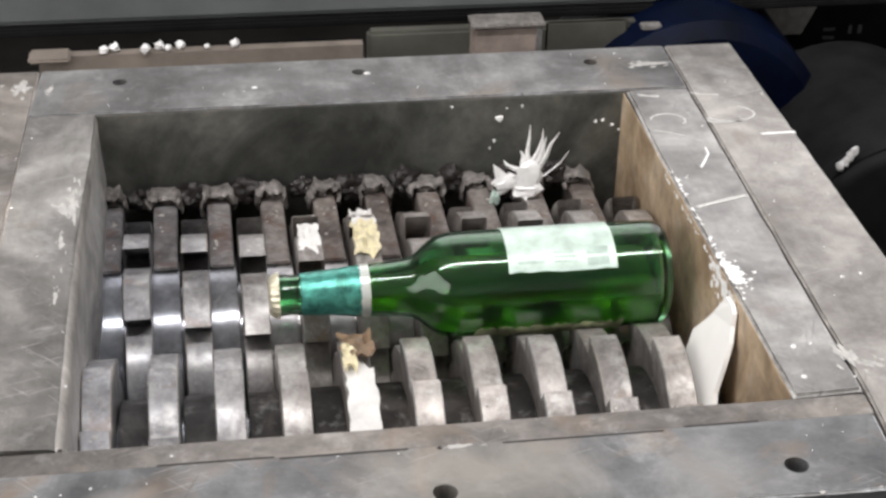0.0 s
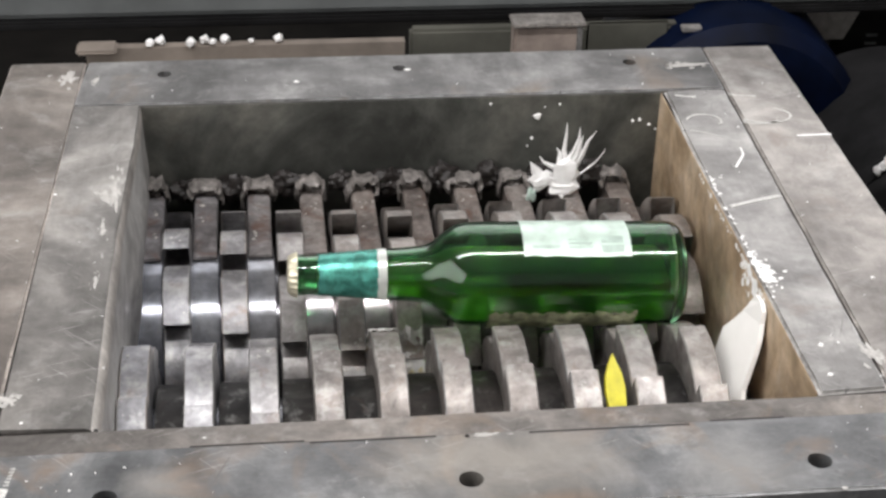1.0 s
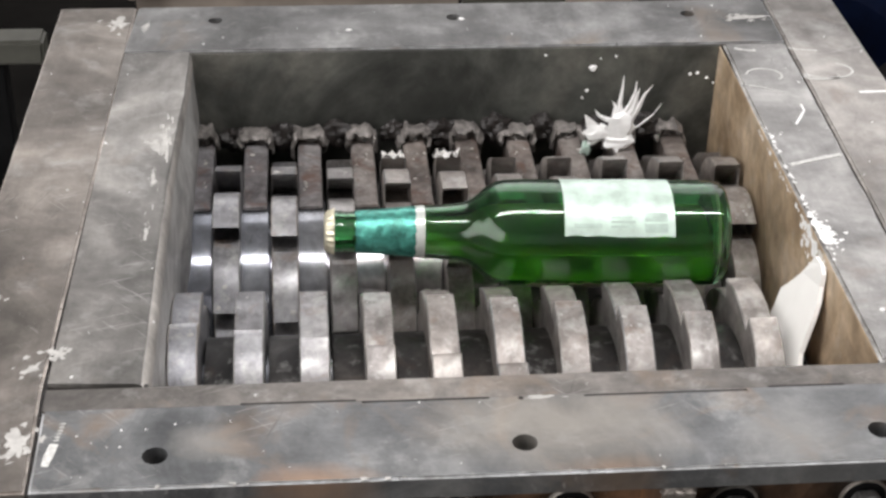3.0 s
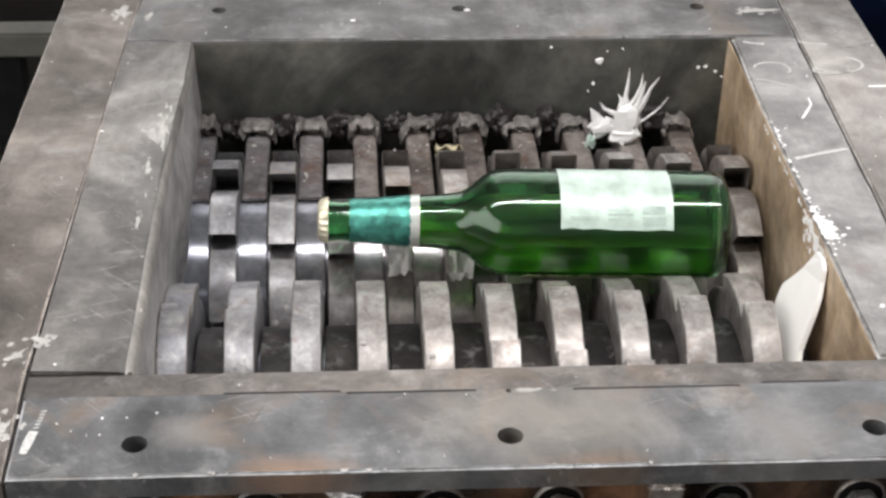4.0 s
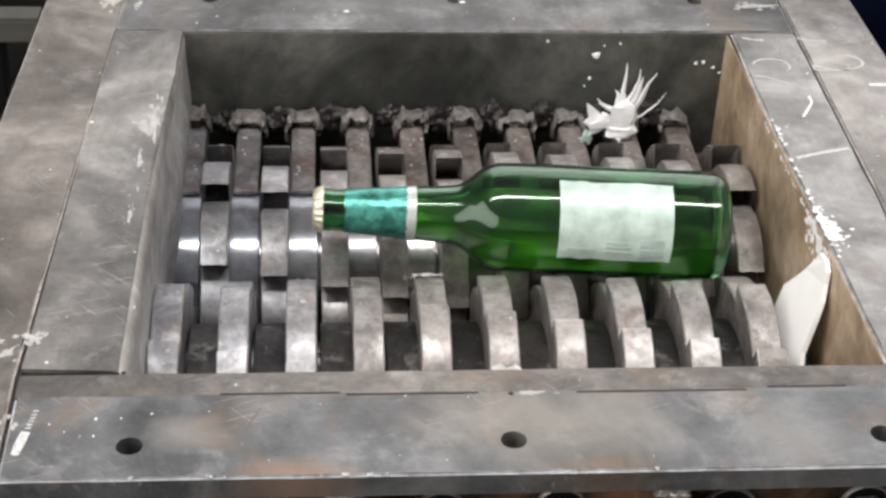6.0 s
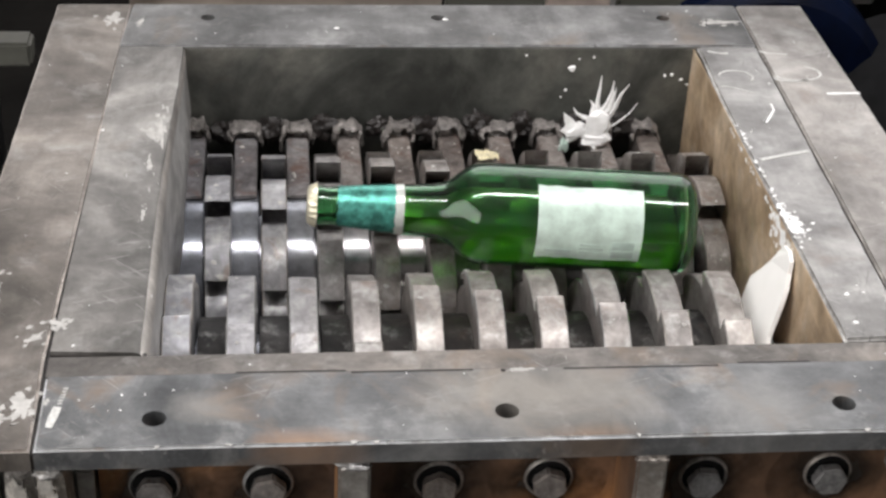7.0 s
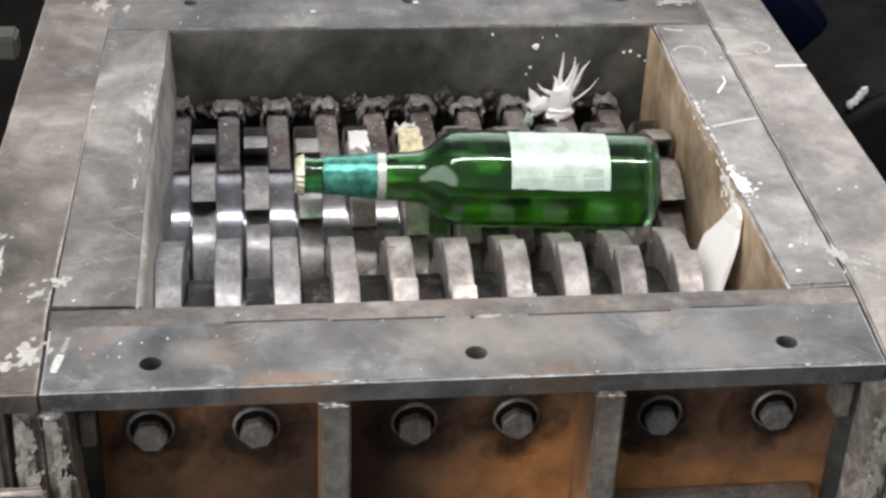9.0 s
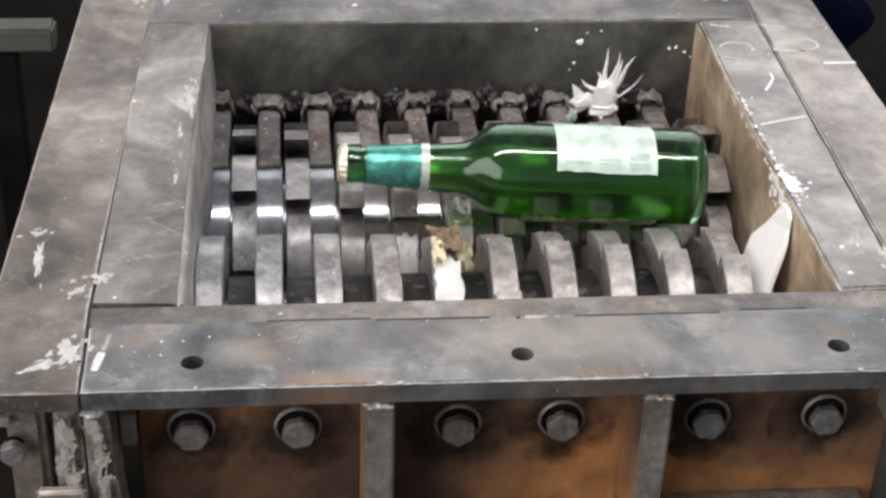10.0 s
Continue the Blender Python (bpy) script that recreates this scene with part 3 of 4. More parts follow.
        for v in bm.verts:
            if v.co.z < -0.08 and v.co.y < BACK_Y + 0.05:
                v.co.z = AXIS_Z + math.sqrt(max(0, (COLLAR + 0.0012) ** 2 - min(v.co.y - BACK_Y, COLLAR) ** 2)) if v.co.y - BACK_Y < 0.02 else v.co.z
        put("scraper_finger", bm, M_FINGER, "grey scraper finger crusted with grime")
    # front fingers wear the same painted pit shade as the front collars
    for n in range(10):
        x = BACK_X + n * PITCH
        if x < 0.388:
            put("scraper_finger", box(x - 0.0085, x + 0.0085, 0.0004, 0.06, -0.125, -0.105, 0.0012), M_PIT_SHADE)
    return h


# ---- rotors ----
def disc_mesh(name, lead):
    """A ratchet-toothed cutter disc; lead is +1 where the tooth faces look towards growing angles."""
    pts = []
    step = 2 * math.pi / TEETH
    rng = random.Random(5 if lead > 0 else 6)
    for k in range(TEETH):
        smooth_back = [(0.0, 0.0), (0.035, -0.0008), (0.2, -0.0016), (0.4, -0.0034), (0.6, -0.0058), (0.8, -0.0086), (0.94, -0.011), (1.0, -0.0115)]
        prof = smooth_back if lead < 0 else [(0.0, 0.0), (0.04, -0.0005), (0.25, -0.0012), (0.45, -0.0032), (0.62, -0.0062), (0.78, -0.0108), (0.9, -0.0152), (1.0, -0.0172)]
        for u, d in prof:
            pts.append((k * step - lead * u * step * 0.999, TIP + d + rng.uniform(-0.0003, 0.0003)))
    if lead > 0:
        pts = pts[::-1]
    bm = bmesh.new()
    half, c = DISC / 2, 0.0008
    rings = []
    for x, dr in ((-half, -c), (-half + c, 0.0), (half - c, 0.0), (half, -c)):
        rings.append([bm.verts.new((x, (r + dr) * math.cos(a), (r + dr) * math.sin(a))) for a, r in pts])
    inner = [[bm.verts.new((x, 0.05 * math.cos(a), 0.05 * math.sin(a))) for a, r in pts] for x in (-half, half)]
    n = len(pts)
    for i in range(n):
        j = (i + 1) % n
        for k in range(3):
            f = bm.faces.new((rings[k][i], rings[k][j], rings[k + 1][j], rings[k + 1][i]))
            f.material_index = int(k != 1)
        bm.faces.new((inner[0][i], inner[0][j], rings[0][j], rings[0][i]))
        bm.faces.new((rings[3][i], rings[3][j], inner[1][j], inner[1][i]))
    bmesh.ops.recalc_face_normals(bm, faces=bm.faces)
    mesh = bpy.data.meshes.new(name)
    bm.to_mesh(mesh)
    bm.free()
    mesh.materials.append(M_CUTTER)
    mesh.materials.append(M_WORN)
    for p in mesh.polygons:
        p.use_smooth = True
    mesh.set_sharp_from_angle(angle=radians(24))
    return mesh


def crumple(bm, x0, x1, a0, a1, r0, seed, lift=0.004, nx=6, na=10, ragged=0.25):
    """A creased sheet that lies round a rotor between two angles (degrees)."""
    rng = random.Random(seed)
    layers = []
    grid = [[(rng.uniform(-1, 1), rng.uniform(-1, 1)) for j in range(nx + 1)] for i in range(na + 1)]
    for off in (0.0, -0.0007):
        rows = []
        for i in range(na + 1):
            row = []
            for j in range(nx + 1):
                u, w = i / na, j / nx
                a = a0 + (a1 - a0) * u
                if i in (0, na):
                    a += grid[i][j][0] * ragged * (a1 - a0) * 0.4
                x = x0 + (x1 - x0) * w + (grid[i][j][1] * 0.0012 if j in (0, nx) else 0)
                r = off + r0 + lift * (0.25 + abs(noise.noise(Vector((u * 4 + seed, w * 3, seed * 0.7)))) * 1.5)
                row.append(bm.verts.new((x, r * math.cos(radians(a)), r * math.sin(radians(a)))))
            rows.append(row)
        layers.append(rows)
        for i in range(na):
            for j in range(nx):
                bm.faces.new((rows[i][j], rows[i][j + 1], rows[i + 1][j + 1], rows[i + 1][j]))
    rim = [(i, 0) for i in range(na)] + [(na, j) for j in range(nx)] + [(i, nx) for i in range(na, 0, -1)] + [(0, j) for j in range(nx, 0, -1)]
    for k in range(len(rim)):
        (i, j), (p, q) = rim[k], rim[(k + 1) % len(rim)]
        bm.faces.new((layers[0][i][j], layers[0][p][q], layers[1][p][q], layers[1][i][j]))


def rotor(front):
    y, x0, other = (FRONT_Y, FRONT_X, BACK_X) if front else (BACK_Y, BACK_X, FRONT_X)
    lead, shift = (-1, 4.7) if front else (1, 4.5)
    r = thing("cutter_rotor", "steel rotor of toothed cutter discs and collars", "rotor", "pair of shredder rotors", at=pose(0, y, AXIS_Z))
    part("shaft", lathe_x([(-0.02, 0.0001), (-0.02, 0.055), (OPEN + 0.02, 0.055), (OPEN + 0.02, 0.0001)], 32), M_COLLAR, r, "", 40)
    mesh = disc_mesh("cutter_disc", lead)
    for n in range(10):
        ob = new("cutter_disc", mesh)
        ob.parent = r
        ob.matrix_basis = pose(x0 + n * PITCH, 0, 0, shift * n, 0, 0)
        ob["label"] = "grey toothed cutter disc"
    w = PITCH - DISC - 0.0012
    bm = bmesh.new()
    rng = random.Random(31 + int(front))
    for k in range(170):
        n, tooth, u = rng.randrange(10), rng.randrange(10), rng.uniform(0.04, 0.3)
        a = radians(shift * n + 36 * (tooth - lead * u))
        nrm = Vector((0, math.cos(a), math.sin(a)))
        flake(bm, Vector((x0 + n * PITCH + rng.uniform(-0.007, 0.007), 0, 0)) + nrm * (TIP - 0.0017 * u / 0.3 - 0.0002), 0.0005 + 0.002 * rng.random() ** 4, 40 + k, nrm, 0.0003)
    tagged(part("rim_chips", bm, M_SMEAR, r, "pale chips and scuffs on the disc rims"), kind="stuff")
    ring = None
    for n in range(10):
        x = other + n * PITCH
        if ring is None:
            bm = lathe_x([(-w / 2, 0.05), (-w / 2, COLLAR - 0.0006), (-w / 2 + 0.0006, COLLAR), (w / 2 - 0.0006, COLLAR), (w / 2, COLLAR - 0.0006), (w / 2, 0.05)], 72)
            ob = part("spacer_collar", bm, M_COLLAR if not front else M_PIT_SHADE, r, "polished steel spacer collar" if not front else "spacer collar with the pit's shade painted in", 40)
            ring = ob.data
        else:
            ob = new("spacer_collar", ring)
            ob.parent = r
            ob["label"] = "polished steel spacer collar" if not front else "spacer collar with the pit's shade painted in"
        ob.matrix_basis = pose(x, 0, 0)
    return r


def scraps(front_rotor, back_rotor):
    """Torn packaging stuck to the cutter discs, which turns with them."""
    def stick(rot, n, x0, a0, a1, mat, label, seed, lift=0.004, r0=0.0925, wide=0.0165):
        bm = bmesh.new()
        x = x0 + n * PITCH
        crumple(bm, x - wide / 2, x + wide / 2, a0, a1, r0, seed, lift)
        part("torn_scrap", bm, mat, rot, label, 35)
    stick(front_rotor, 5, FRONT_X, 120, 131, M_PAPER, "torn white paper stuck on the disc", 9, 0.003)
    stick(back_rotor, 4, BACK_X, -12, 12, M_CREAMFOIL, "pale yellow torn wrapper stuck on the disc", 11, 0.006, 0.0925, 0.018)
    stick(back_rotor, 4, BACK_X, -30, -10, M_PAPER, "torn white paper stuck on the disc", 12, 0.006, 0.0905, 0.017)
    stick(back_rotor, 3, BACK_X, -14, 8, M_PAPER, "torn white paper stuck on the disc", 13, 0.003, 0.0925, 0.015)
    stick(back_rotor, 3, BACK_X, 70, 90, M_PAPER, "crumpled white paper stuck on the disc", 14, 0.008, 0.0925, 0.016)
    stick(back_rotor, 4, BACK_X, 70, 92, M_PAPER, "crumpled white paper stuck on the disc", 15, 0.008, 0.0925, 0.016)
    stick(back_rotor, 5, BACK_X, 135, 150, M_CREAMFOIL, "pale yellow torn wrapper stuck on the disc", 16, 0.004)


def wrapper():
    """A torn wrapper that slips slowly round one cutter disc as it turns."""
    w = thing("torn_wrapper", "torn white paper and soaked brown board draped over a cutter disc", "scrap")
    x = FRONT_X + 4 * PITCH
    bm = bmesh.new()
    crumple(bm, x - 0.0088, x + 0.0092, 2, 40, 0.0946, 3, 0.002)
    part("white_paper", bm, M_PAPER, w, "torn white paper", 35)
    bm = bmesh.new()
    crumple(bm, x - 0.0092, x + 0.011, -27, 3, 0.0952, 5, 0.007, 7, 12)
    part("brown_board", bm, M_BROWN, w, "soaked brown board", 35)
    bm = bmesh.new()
    crumple(bm, x - 0.0095, x - 0.001, -8, 8, 0.0985, 8, 0.004, 5, 8, 0.4)
    part("cream_flap", bm, M_CREAMFOIL, w, "cream paper flap", 35)
    return w


# ---- bottle ----
LENGTH, BODY = 0.265, 0.0352
OUTER = [(0.004, 0.0128), (0.0065, 0.0134), (0.011, 0.0136), (0.0125, 0.0130), (0.016, 0.0131), (0.03, 0.0142), (0.05, 0.0158), (0.066, 0.0172), (0.078, 0.0180), (0.087, 0.0188), (0.0925, 0.0199), (0.097, 0.0222), (0.1015, 0.0259), (0.1065, 0.0301), (0.1115, 0.0331), (0.118, 0.0347), (0.13, BODY), (0.255, BODY), (0.2605, 0.0343), (0.2638, 0.0315), (LENGTH, 0.028)]


def bottle():
    b = thing("beer_bottle", "green glass beer bottle with silver-white label and teal neck foil", "bottle")
    half = LENGTH / 2
    wall = 0.0026
    inner = [(x, r - wall) for x, r in OUTER[1:-3]] + [(0.252, BODY - 0.0045), (0.2575, 0.026), (0.2555, 0.0001)]
    prof = [(0.004, 0.0108)] + OUTER + [(0.2625, 0.02), (0.2612, 0.0001)]
    bm = lathe_x([(x - half, r) for x, r in prof], 64)
    bm2 = lathe_x([(x - half, r) for x, r in [(0.004, 0.0108)] + inner], 64)
    mesh = bpy.data.meshes.new("inner")
    bm2.to_mesh(mesh)
    bm2.free()
    bm.from_mesh(mesh)
    bpy.data.meshes.remove(mesh)
    bmesh.ops.remove_doubles(bm, verts=bm.verts, dist=1e-6)
    part("glass_body", bm, M_GLASS, b, "clear green glass", 50)

    def radius(x):
        return float(np.interp(x, [p[0] for p in OUTER], [p[1] for p in OUTER]))

    def wrap(name, x0, x1, a0, a1, mat, label, lift=0.0003, ragged=0.0, nx=10, na=28, parent=None, crease=0.0):
        rng = random.Random(int(x0 * 1e4) + 3)
        bm = bmesh.new()
        full = a1 - a0 >= 360
        count = na + (0 if full else 1)
        jog = [[rng.uniform(-1, 1) for j in range(nx + 1)] for i in range(count)]
        layers = []
        for off in (lift, lift - 0.0002):
            rows = []
            for i in range(count):
                row = []
                for j in range(nx + 1):
                    x = x0 + (x1 - x0) * j / nx
                    a = radians(a0 + (a1 - a0) * i / na)
                    if not full and i in (0, na):
                        a += radians(ragged * jog[i][j])
                    if full and ragged and j == 0:
                        x += jog[i][j] * 0.0006
                    r = radius(x) + off + crease * noise.noise(Vector((x * 170, a * 4.5, 7)))
                    row.append(bm.verts.new((x - half, r * math.cos(a), r * math.sin(a))))
                rows.append(row)
            layers.append(rows)
            for i in range(count if full else count - 1):
                for j in range(nx):
                    A, B = rows[i], rows[(i + 1) % count]
                    bm.faces.new((A[j], A[j + 1], B[j + 1], B[j]))
        for i in range(count if full else count - 1):
            for j in (0, nx):
                k = (i + 1) % count
                bm.faces.new((layers[0][i][j], layers[0][k][j], layers[1][k][j], layers[1][i][j]))
        if not full:
            for i in (0, count - 1):
                for j in range(nx):
                    bm.faces.new((layers[0][i][j], layers[0][i][j + 1], layers[1][i][j + 1], layers[1][i][j]))
        return part(name, bm, mat, parent or b, label, 40)

    label = wrap("front_label", 0.154, 0.226, 47, 133, M_LABEL, "creased silver-white paper label", 0.0003, 1.3)
    for i, (x0, x1, a0, a1) in enumerate(((0.206, 0.221, 120, 129), (0.206, 0.221, 108, 117.5), (0.184, 0.2, 122, 124), (0.184, 0.2, 117, 119), (0.184, 0.198, 112, 114), (0.16, 0.178, 120, 124))):
        wrap("print_bar", x0, x1, a0, a1, M_INK, "", 0.00055, 0, 2, 6, label)
    wrap("back_label", 0.132, 0.231, 198, 234, M_BACKLABEL, "crinkled pale gold back label", 0.0009, 3.5, 44, 14, None, 0.0008)
    foil = wrap("neck_foil", 0.0205, 0.0600, 0, 360, M_FOIL, "crinkled teal metallic neck foil", 0.00035, 1.0, 12, 48)
    wrap("foil_edge", 0.0595, 0.0655, 0, 360, M_BAND, "silver-white band", 0.0004, 1.0, 3, 48, foil)
    # crown cap with its pleated skirt
    bm = bmesh.new()
    rings = []
    for x, r, amp in ((0.0, 0.0001, 0), (0.0, 0.0105, 0), (0.0006, 0.0124, 0), (0.0022, 0.0136, 0.0003), (0.0066, 0.0146, 0.0008), (0.0068, 0.0138, 0.0006)):
        rings.append([bm.verts.new((x - half, (r + amp * math.cos(21 * a)) * math.cos(a), (r + amp * math.cos(21 * a)) * math.sin(a))) for a in np.linspace(0, 2 * math.pi, 85)[:-1]])
    for i in range(len(rings) - 1):
        for k in range(84):
            bm.faces.new((rings[i][k], rings[i][(k + 1) % 84], rings[i + 1][(k + 1) % 84], rings[i + 1][k]))
    bmesh.ops.remove_doubles(bm, verts=bm.verts, dist=1e-5)
    part("crown_cap", bm, M_CAP, b, "cream-gold crimped crown cap", 35)

    # the beer keeps level while the glass rolls
    beer = thing("beer", "yellow-green beer half filling the bottle", "liquid")
    gap = 0.0004
    prof = [(0.02, 0.0001)] + [(0.02, 0.0108)] + [(x, r - gap) for x, r in inner if x > 0.021 and r > 0.001][:-1] + [(0.2552, 0.0255), (0.2546, 0.0001)]
    bm = lathe_x([(x - half, r) for x, r in prof], 64)
    geom = list(bm.verts) + list(bm.edges) + list(bm.faces)
    bmesh.ops.bisect_plane(bm, geom=geom, plane_co=(0, 0, 0.003), plane_no=(0, 0, 1), clear_outer=True)
    bmesh.ops.holes_fill(bm, edges=[e for e in bm.edges if e.is_boundary], sides=0)
    part("beer_body", bm, M_BEER, beer, "", 40)
    return b, beer


def lying(cap, base, roll):
    """The pose of a bottle between the middle of its cap and of its foot, rolled about its length."""
    c, f = Vector(cap), Vector(base)
    x = (f - c).normalized()
    yv = Vector((0, 0, 1)).cross(x).normalized()
    z = x.cross(yv)
    m = Matrix((x, yv, z)).transposed().to_4x4()
    return Matrix.Translation((c + f) / 2) @ m @ pose(0, 0, 0, roll, 0, 0)


# ---- debris ----
def bird_scrap():
    s = thing("shredded_plastic_scrap", "white plastic cup torn into spiky shreds on the scraper fingers", "scrap", at=pose(0.3165, 0.362, -0.0685))
    bm = bmesh.new()
    lump(bm, (0.003, -0.003, 0.020), 0.0115, 4, (0.85, 0.28, 1.3), 0.7, 2)
    lump(bm, (-0.012, -0.002, 0.014), 0.0085, 9, (1.2, 0.28, 0.75), 0.7, 2)
    lump(bm, (0.002, -0.005, 0.008), 0.0075, 2, (1.3, 0.35, 0.75), 0.7, 2)
    part("crumpled_body", bm, M_WHITE, s, "", 24)
    spikes = [((0.004, 0, 0.026), (0.0015, 0.002, 0.0605), 0.0022), ((0.001, 0, 0.024), (-0.0045, 0.001, 0.040), 0.0032), ((0.006, 0, 0.028), (0.0135, -0.001, 0.0575), 0.0024), ((0.007, 0, 0.024), (0.0165, -0.002, 0.0515), 0.0036), ((0.009, 0, 0.024), (0.0255, -0.002, 0.0545), 0.0026),
              ((-0.002, 0, 0.022), (-0.0175, 0.001, 0.0325), 0.0026), ((-0.010, 0, 0.011), (-0.0255, 0.0, 0.0285), 0.0075), ((-0.014, -0.002, 0.012), (-0.0265, -0.003, -0.0002), 0.0036), ((0.010, 0, 0.012), (0.0345, 0.003, 0.0355), 0.0008),
              ((0.006, -0.002, 0.02), (0.0135, -0.004, 0.007), 0.0045), ((-0.003, -0.004, 0.01), (0.000, -0.008, 0.0005), 0.005)]
    for i, (a, b2, w) in enumerate(spikes):
        a, b2 = Vector(a), Vector(b2)
        d = (b2 - a).normalized()
        side = d.cross(Vector((0, 1, 0))).normalized()
        dep = d.cross(side)
        bm = bmesh.new()
        rings = []
        for u in (0.0, 0.35, 0.7, 1.0):
            p = a.lerp(b2, u) + side * 0.0016 * math.sin(u * 5 + i)
            ww = w * (1 - u) ** 0.8 + 0.0002
            rings.append([bm.verts.new(p + side * ww * sx + dep * 0.0009 * sd * (1.2 - u)) for sx, sd in ((-1, 0), (0.1, 1), (1, 0), (-0.1, -1))])
        for k in range(3):
            for j in range(4):
                bm.faces.new((rings[k][j], rings[k][(j + 1) % 4], rings[k + 1][(j + 1) % 4], rings[k + 1][j]))
        bm.faces.new(rings[0])
        bm.faces.new(rings[3])
        part("shred", bm, M_WHITE, s)
    bm = bmesh.new()
    lump(bm, (-0.0235, -0.006, 0.003), 0.0055, 21, (0.7, 0.5, 1.3), 0.7, 2)
    part("green_shard", bm, M_INK, s, "pale green shard", 30)


def wall_patch():
    """A pale offcut that leans with its top against the tan chamber wall."""
    bm = bmesh.new()
    outline = [(0.1151, -0.0066), (0.1030, -0.0045), (0.0968, -0.0080), (0.0953, -0.016), (0.0887, -0.0242), (0.0846, -0.0333), (0.0813, -0.047), (0.0789, -0.0543), (0.0730, -0.0600), (0.0715, -0.0780), (0.0850, -0.0960), (0.1030, -0.0960), (0.1071, -0.085), (0.1120, -0.0759), (0.1226, -0.0768), (0.1272, -0.0687), (0.1346, -0.0671), (0.1364, -0.057), (0.1385, -0.046), (0.1303, -0.0342), (0.1242, -0.0241), (0.1203, -0.0146)]
    lean = 0.31

    def on(y, z, off):
        return bm.verts.new((min(0.3972, 0.3985 + lean * (z + 0.0095)) - off + 0.0008 * noise.noise(Vector((y * 90, z * 90, 2))), y, z + off * lean))
    lo = [on(y, z, 0.0) for y, z in outline]
    hi = [on(y * 0.985 + 0.11 * 0.015, z * 0.985 - 0.055 * 0.015, 0.0026) for y, z in outline]
    bm.faces.new(hi)
    bm.faces.new(lo[::-1])
    n = len(lo)
    for i in range(n):
        bm.faces.new((lo[i], lo[(i + 1) % n], hi[(i + 1) % n], hi[i]))
    tagged(finish("plaster_offcut", bm, M_CREAM), "cream-white plaster offcut leaning on the chamber wall", "offcut")


def grime():
    """Crusts of oily shredded waste along the back of the scraper fingers."""
    for n in range(10):
        x = FRONT_X + n * PITCH
        rng = random.Random(40 + n)
        bm = bmesh.new()
        off = Vector((n * 3.7, n * 1.9, n * 5.3))
        wide, tall = rng.uniform(0.0105, 0.0135), rng.uniform(0.0095, 0.0125)
        lean, foot_l, foot_r = rng.uniform(-0.002, 0.002), rng.uniform(-0.014, -0.004), rng.uniform(-0.014, -0.004)
        rings = []
        for i in range(33):
            a = math.pi * (1 - i / 32)
            c, t = math.cos(a), math.sin(a)
            mid = Vector((wide * math.copysign(abs(c) ** 0.55, c) + lean * t, 0.0, tall * t ** 0.6 - 0.004))
            end = 1 - t
            mid.z += (foot_l if c < 0 else foot_r) * max(0, end - 0.3)
            mid += Vector((noise.noise(mid * 160 + off), 0, noise.noise(mid * 190 - off))) * 0.0028
            out = Vector((c, 0, t + 0.3)).normalized()
            thick = 0.0030 * (1 + 0.6 * noise.noise(mid * 130 + off * 2)) * (0.5 + 0.5 * min(1, t * 2.5))
            ring = []
            for j in range(14):
                b = j * 2 * math.pi / 14
                r = thick * (1 + 0.5 * noise.noise(Vector((i * 0.45, math.cos(b) * 1.3, math.sin(b) * 1.3)) + off))
                p = Vector((x, 0.3835, -0.0675)) + mid + out * math.cos(b) * r + Vector((0, math.sin(b) * r * 3.0, 0))
                p.y = min(p.y, OPEN - 0.003)
                ring.append(bm.verts.new(p))
            rings.append(ring)
        for i in range(32):
            for j in range(14):
                bm.faces.new((rings[i][j], rings[i][(j + 1) % 14], rings[i + 1][(j + 1) % 14], rings[i + 1][j]))
        bm.faces.new(rings[0])
        bm.faces.new(rings[-1])
        lump(bm, (x + rng.uniform(-0.004, 0.004), 0.386, -0.0665), 0.0062, n * 2.7, (1.1, 1.2, 0.5), 0.6, 3)
        ob = finish("grime_crust", bm, M_GRIME, smooth=45)
        tagged(ob, "crust of oily grey shredded waste on a scraper finger", "debris", "grime crusts on the scraper fingers")
    for n in range(9):
        rng = random.Random(140 + n)
        bm = bmesh.new()
        lump(bm, (BACK_X + n * PITCH + rng.uniform(-0.003, 0.003), 0.3885, -0.066 + rng.uniform(-0.003, 0.003)), rng.uniform(0.0085, 0.0122), n * 3.3, (1.1, 0.75, 0.9), 0.5, 4)
        for v in bm.verts:
            v.co.y = min(v.co.y, OPEN - 0.0026)
        tagged(finish("oily_clod", bm, M_CLOD_SHADE, smooth=40), "black oily clod wedged behind the cutter discs", "debris", "oily clods behind the discs")
    bm = bmesh.new()
    rng = random.Random(77)
    for k in range(46):
        n = rng.randrange(10)
        flake(bm, (FRONT_X + n * PITCH + rng.uniform(-0.007, 0.007), rng.uniform(0.31, 0.366), -0.0684), rng.uniform(0.0005, 0.0016), 300 + k, (0, 0, 1))
    tagged(finish("pale_chips", bm, M_WELD), "pale chips scattered in the grime", "chips", kind="stuff")


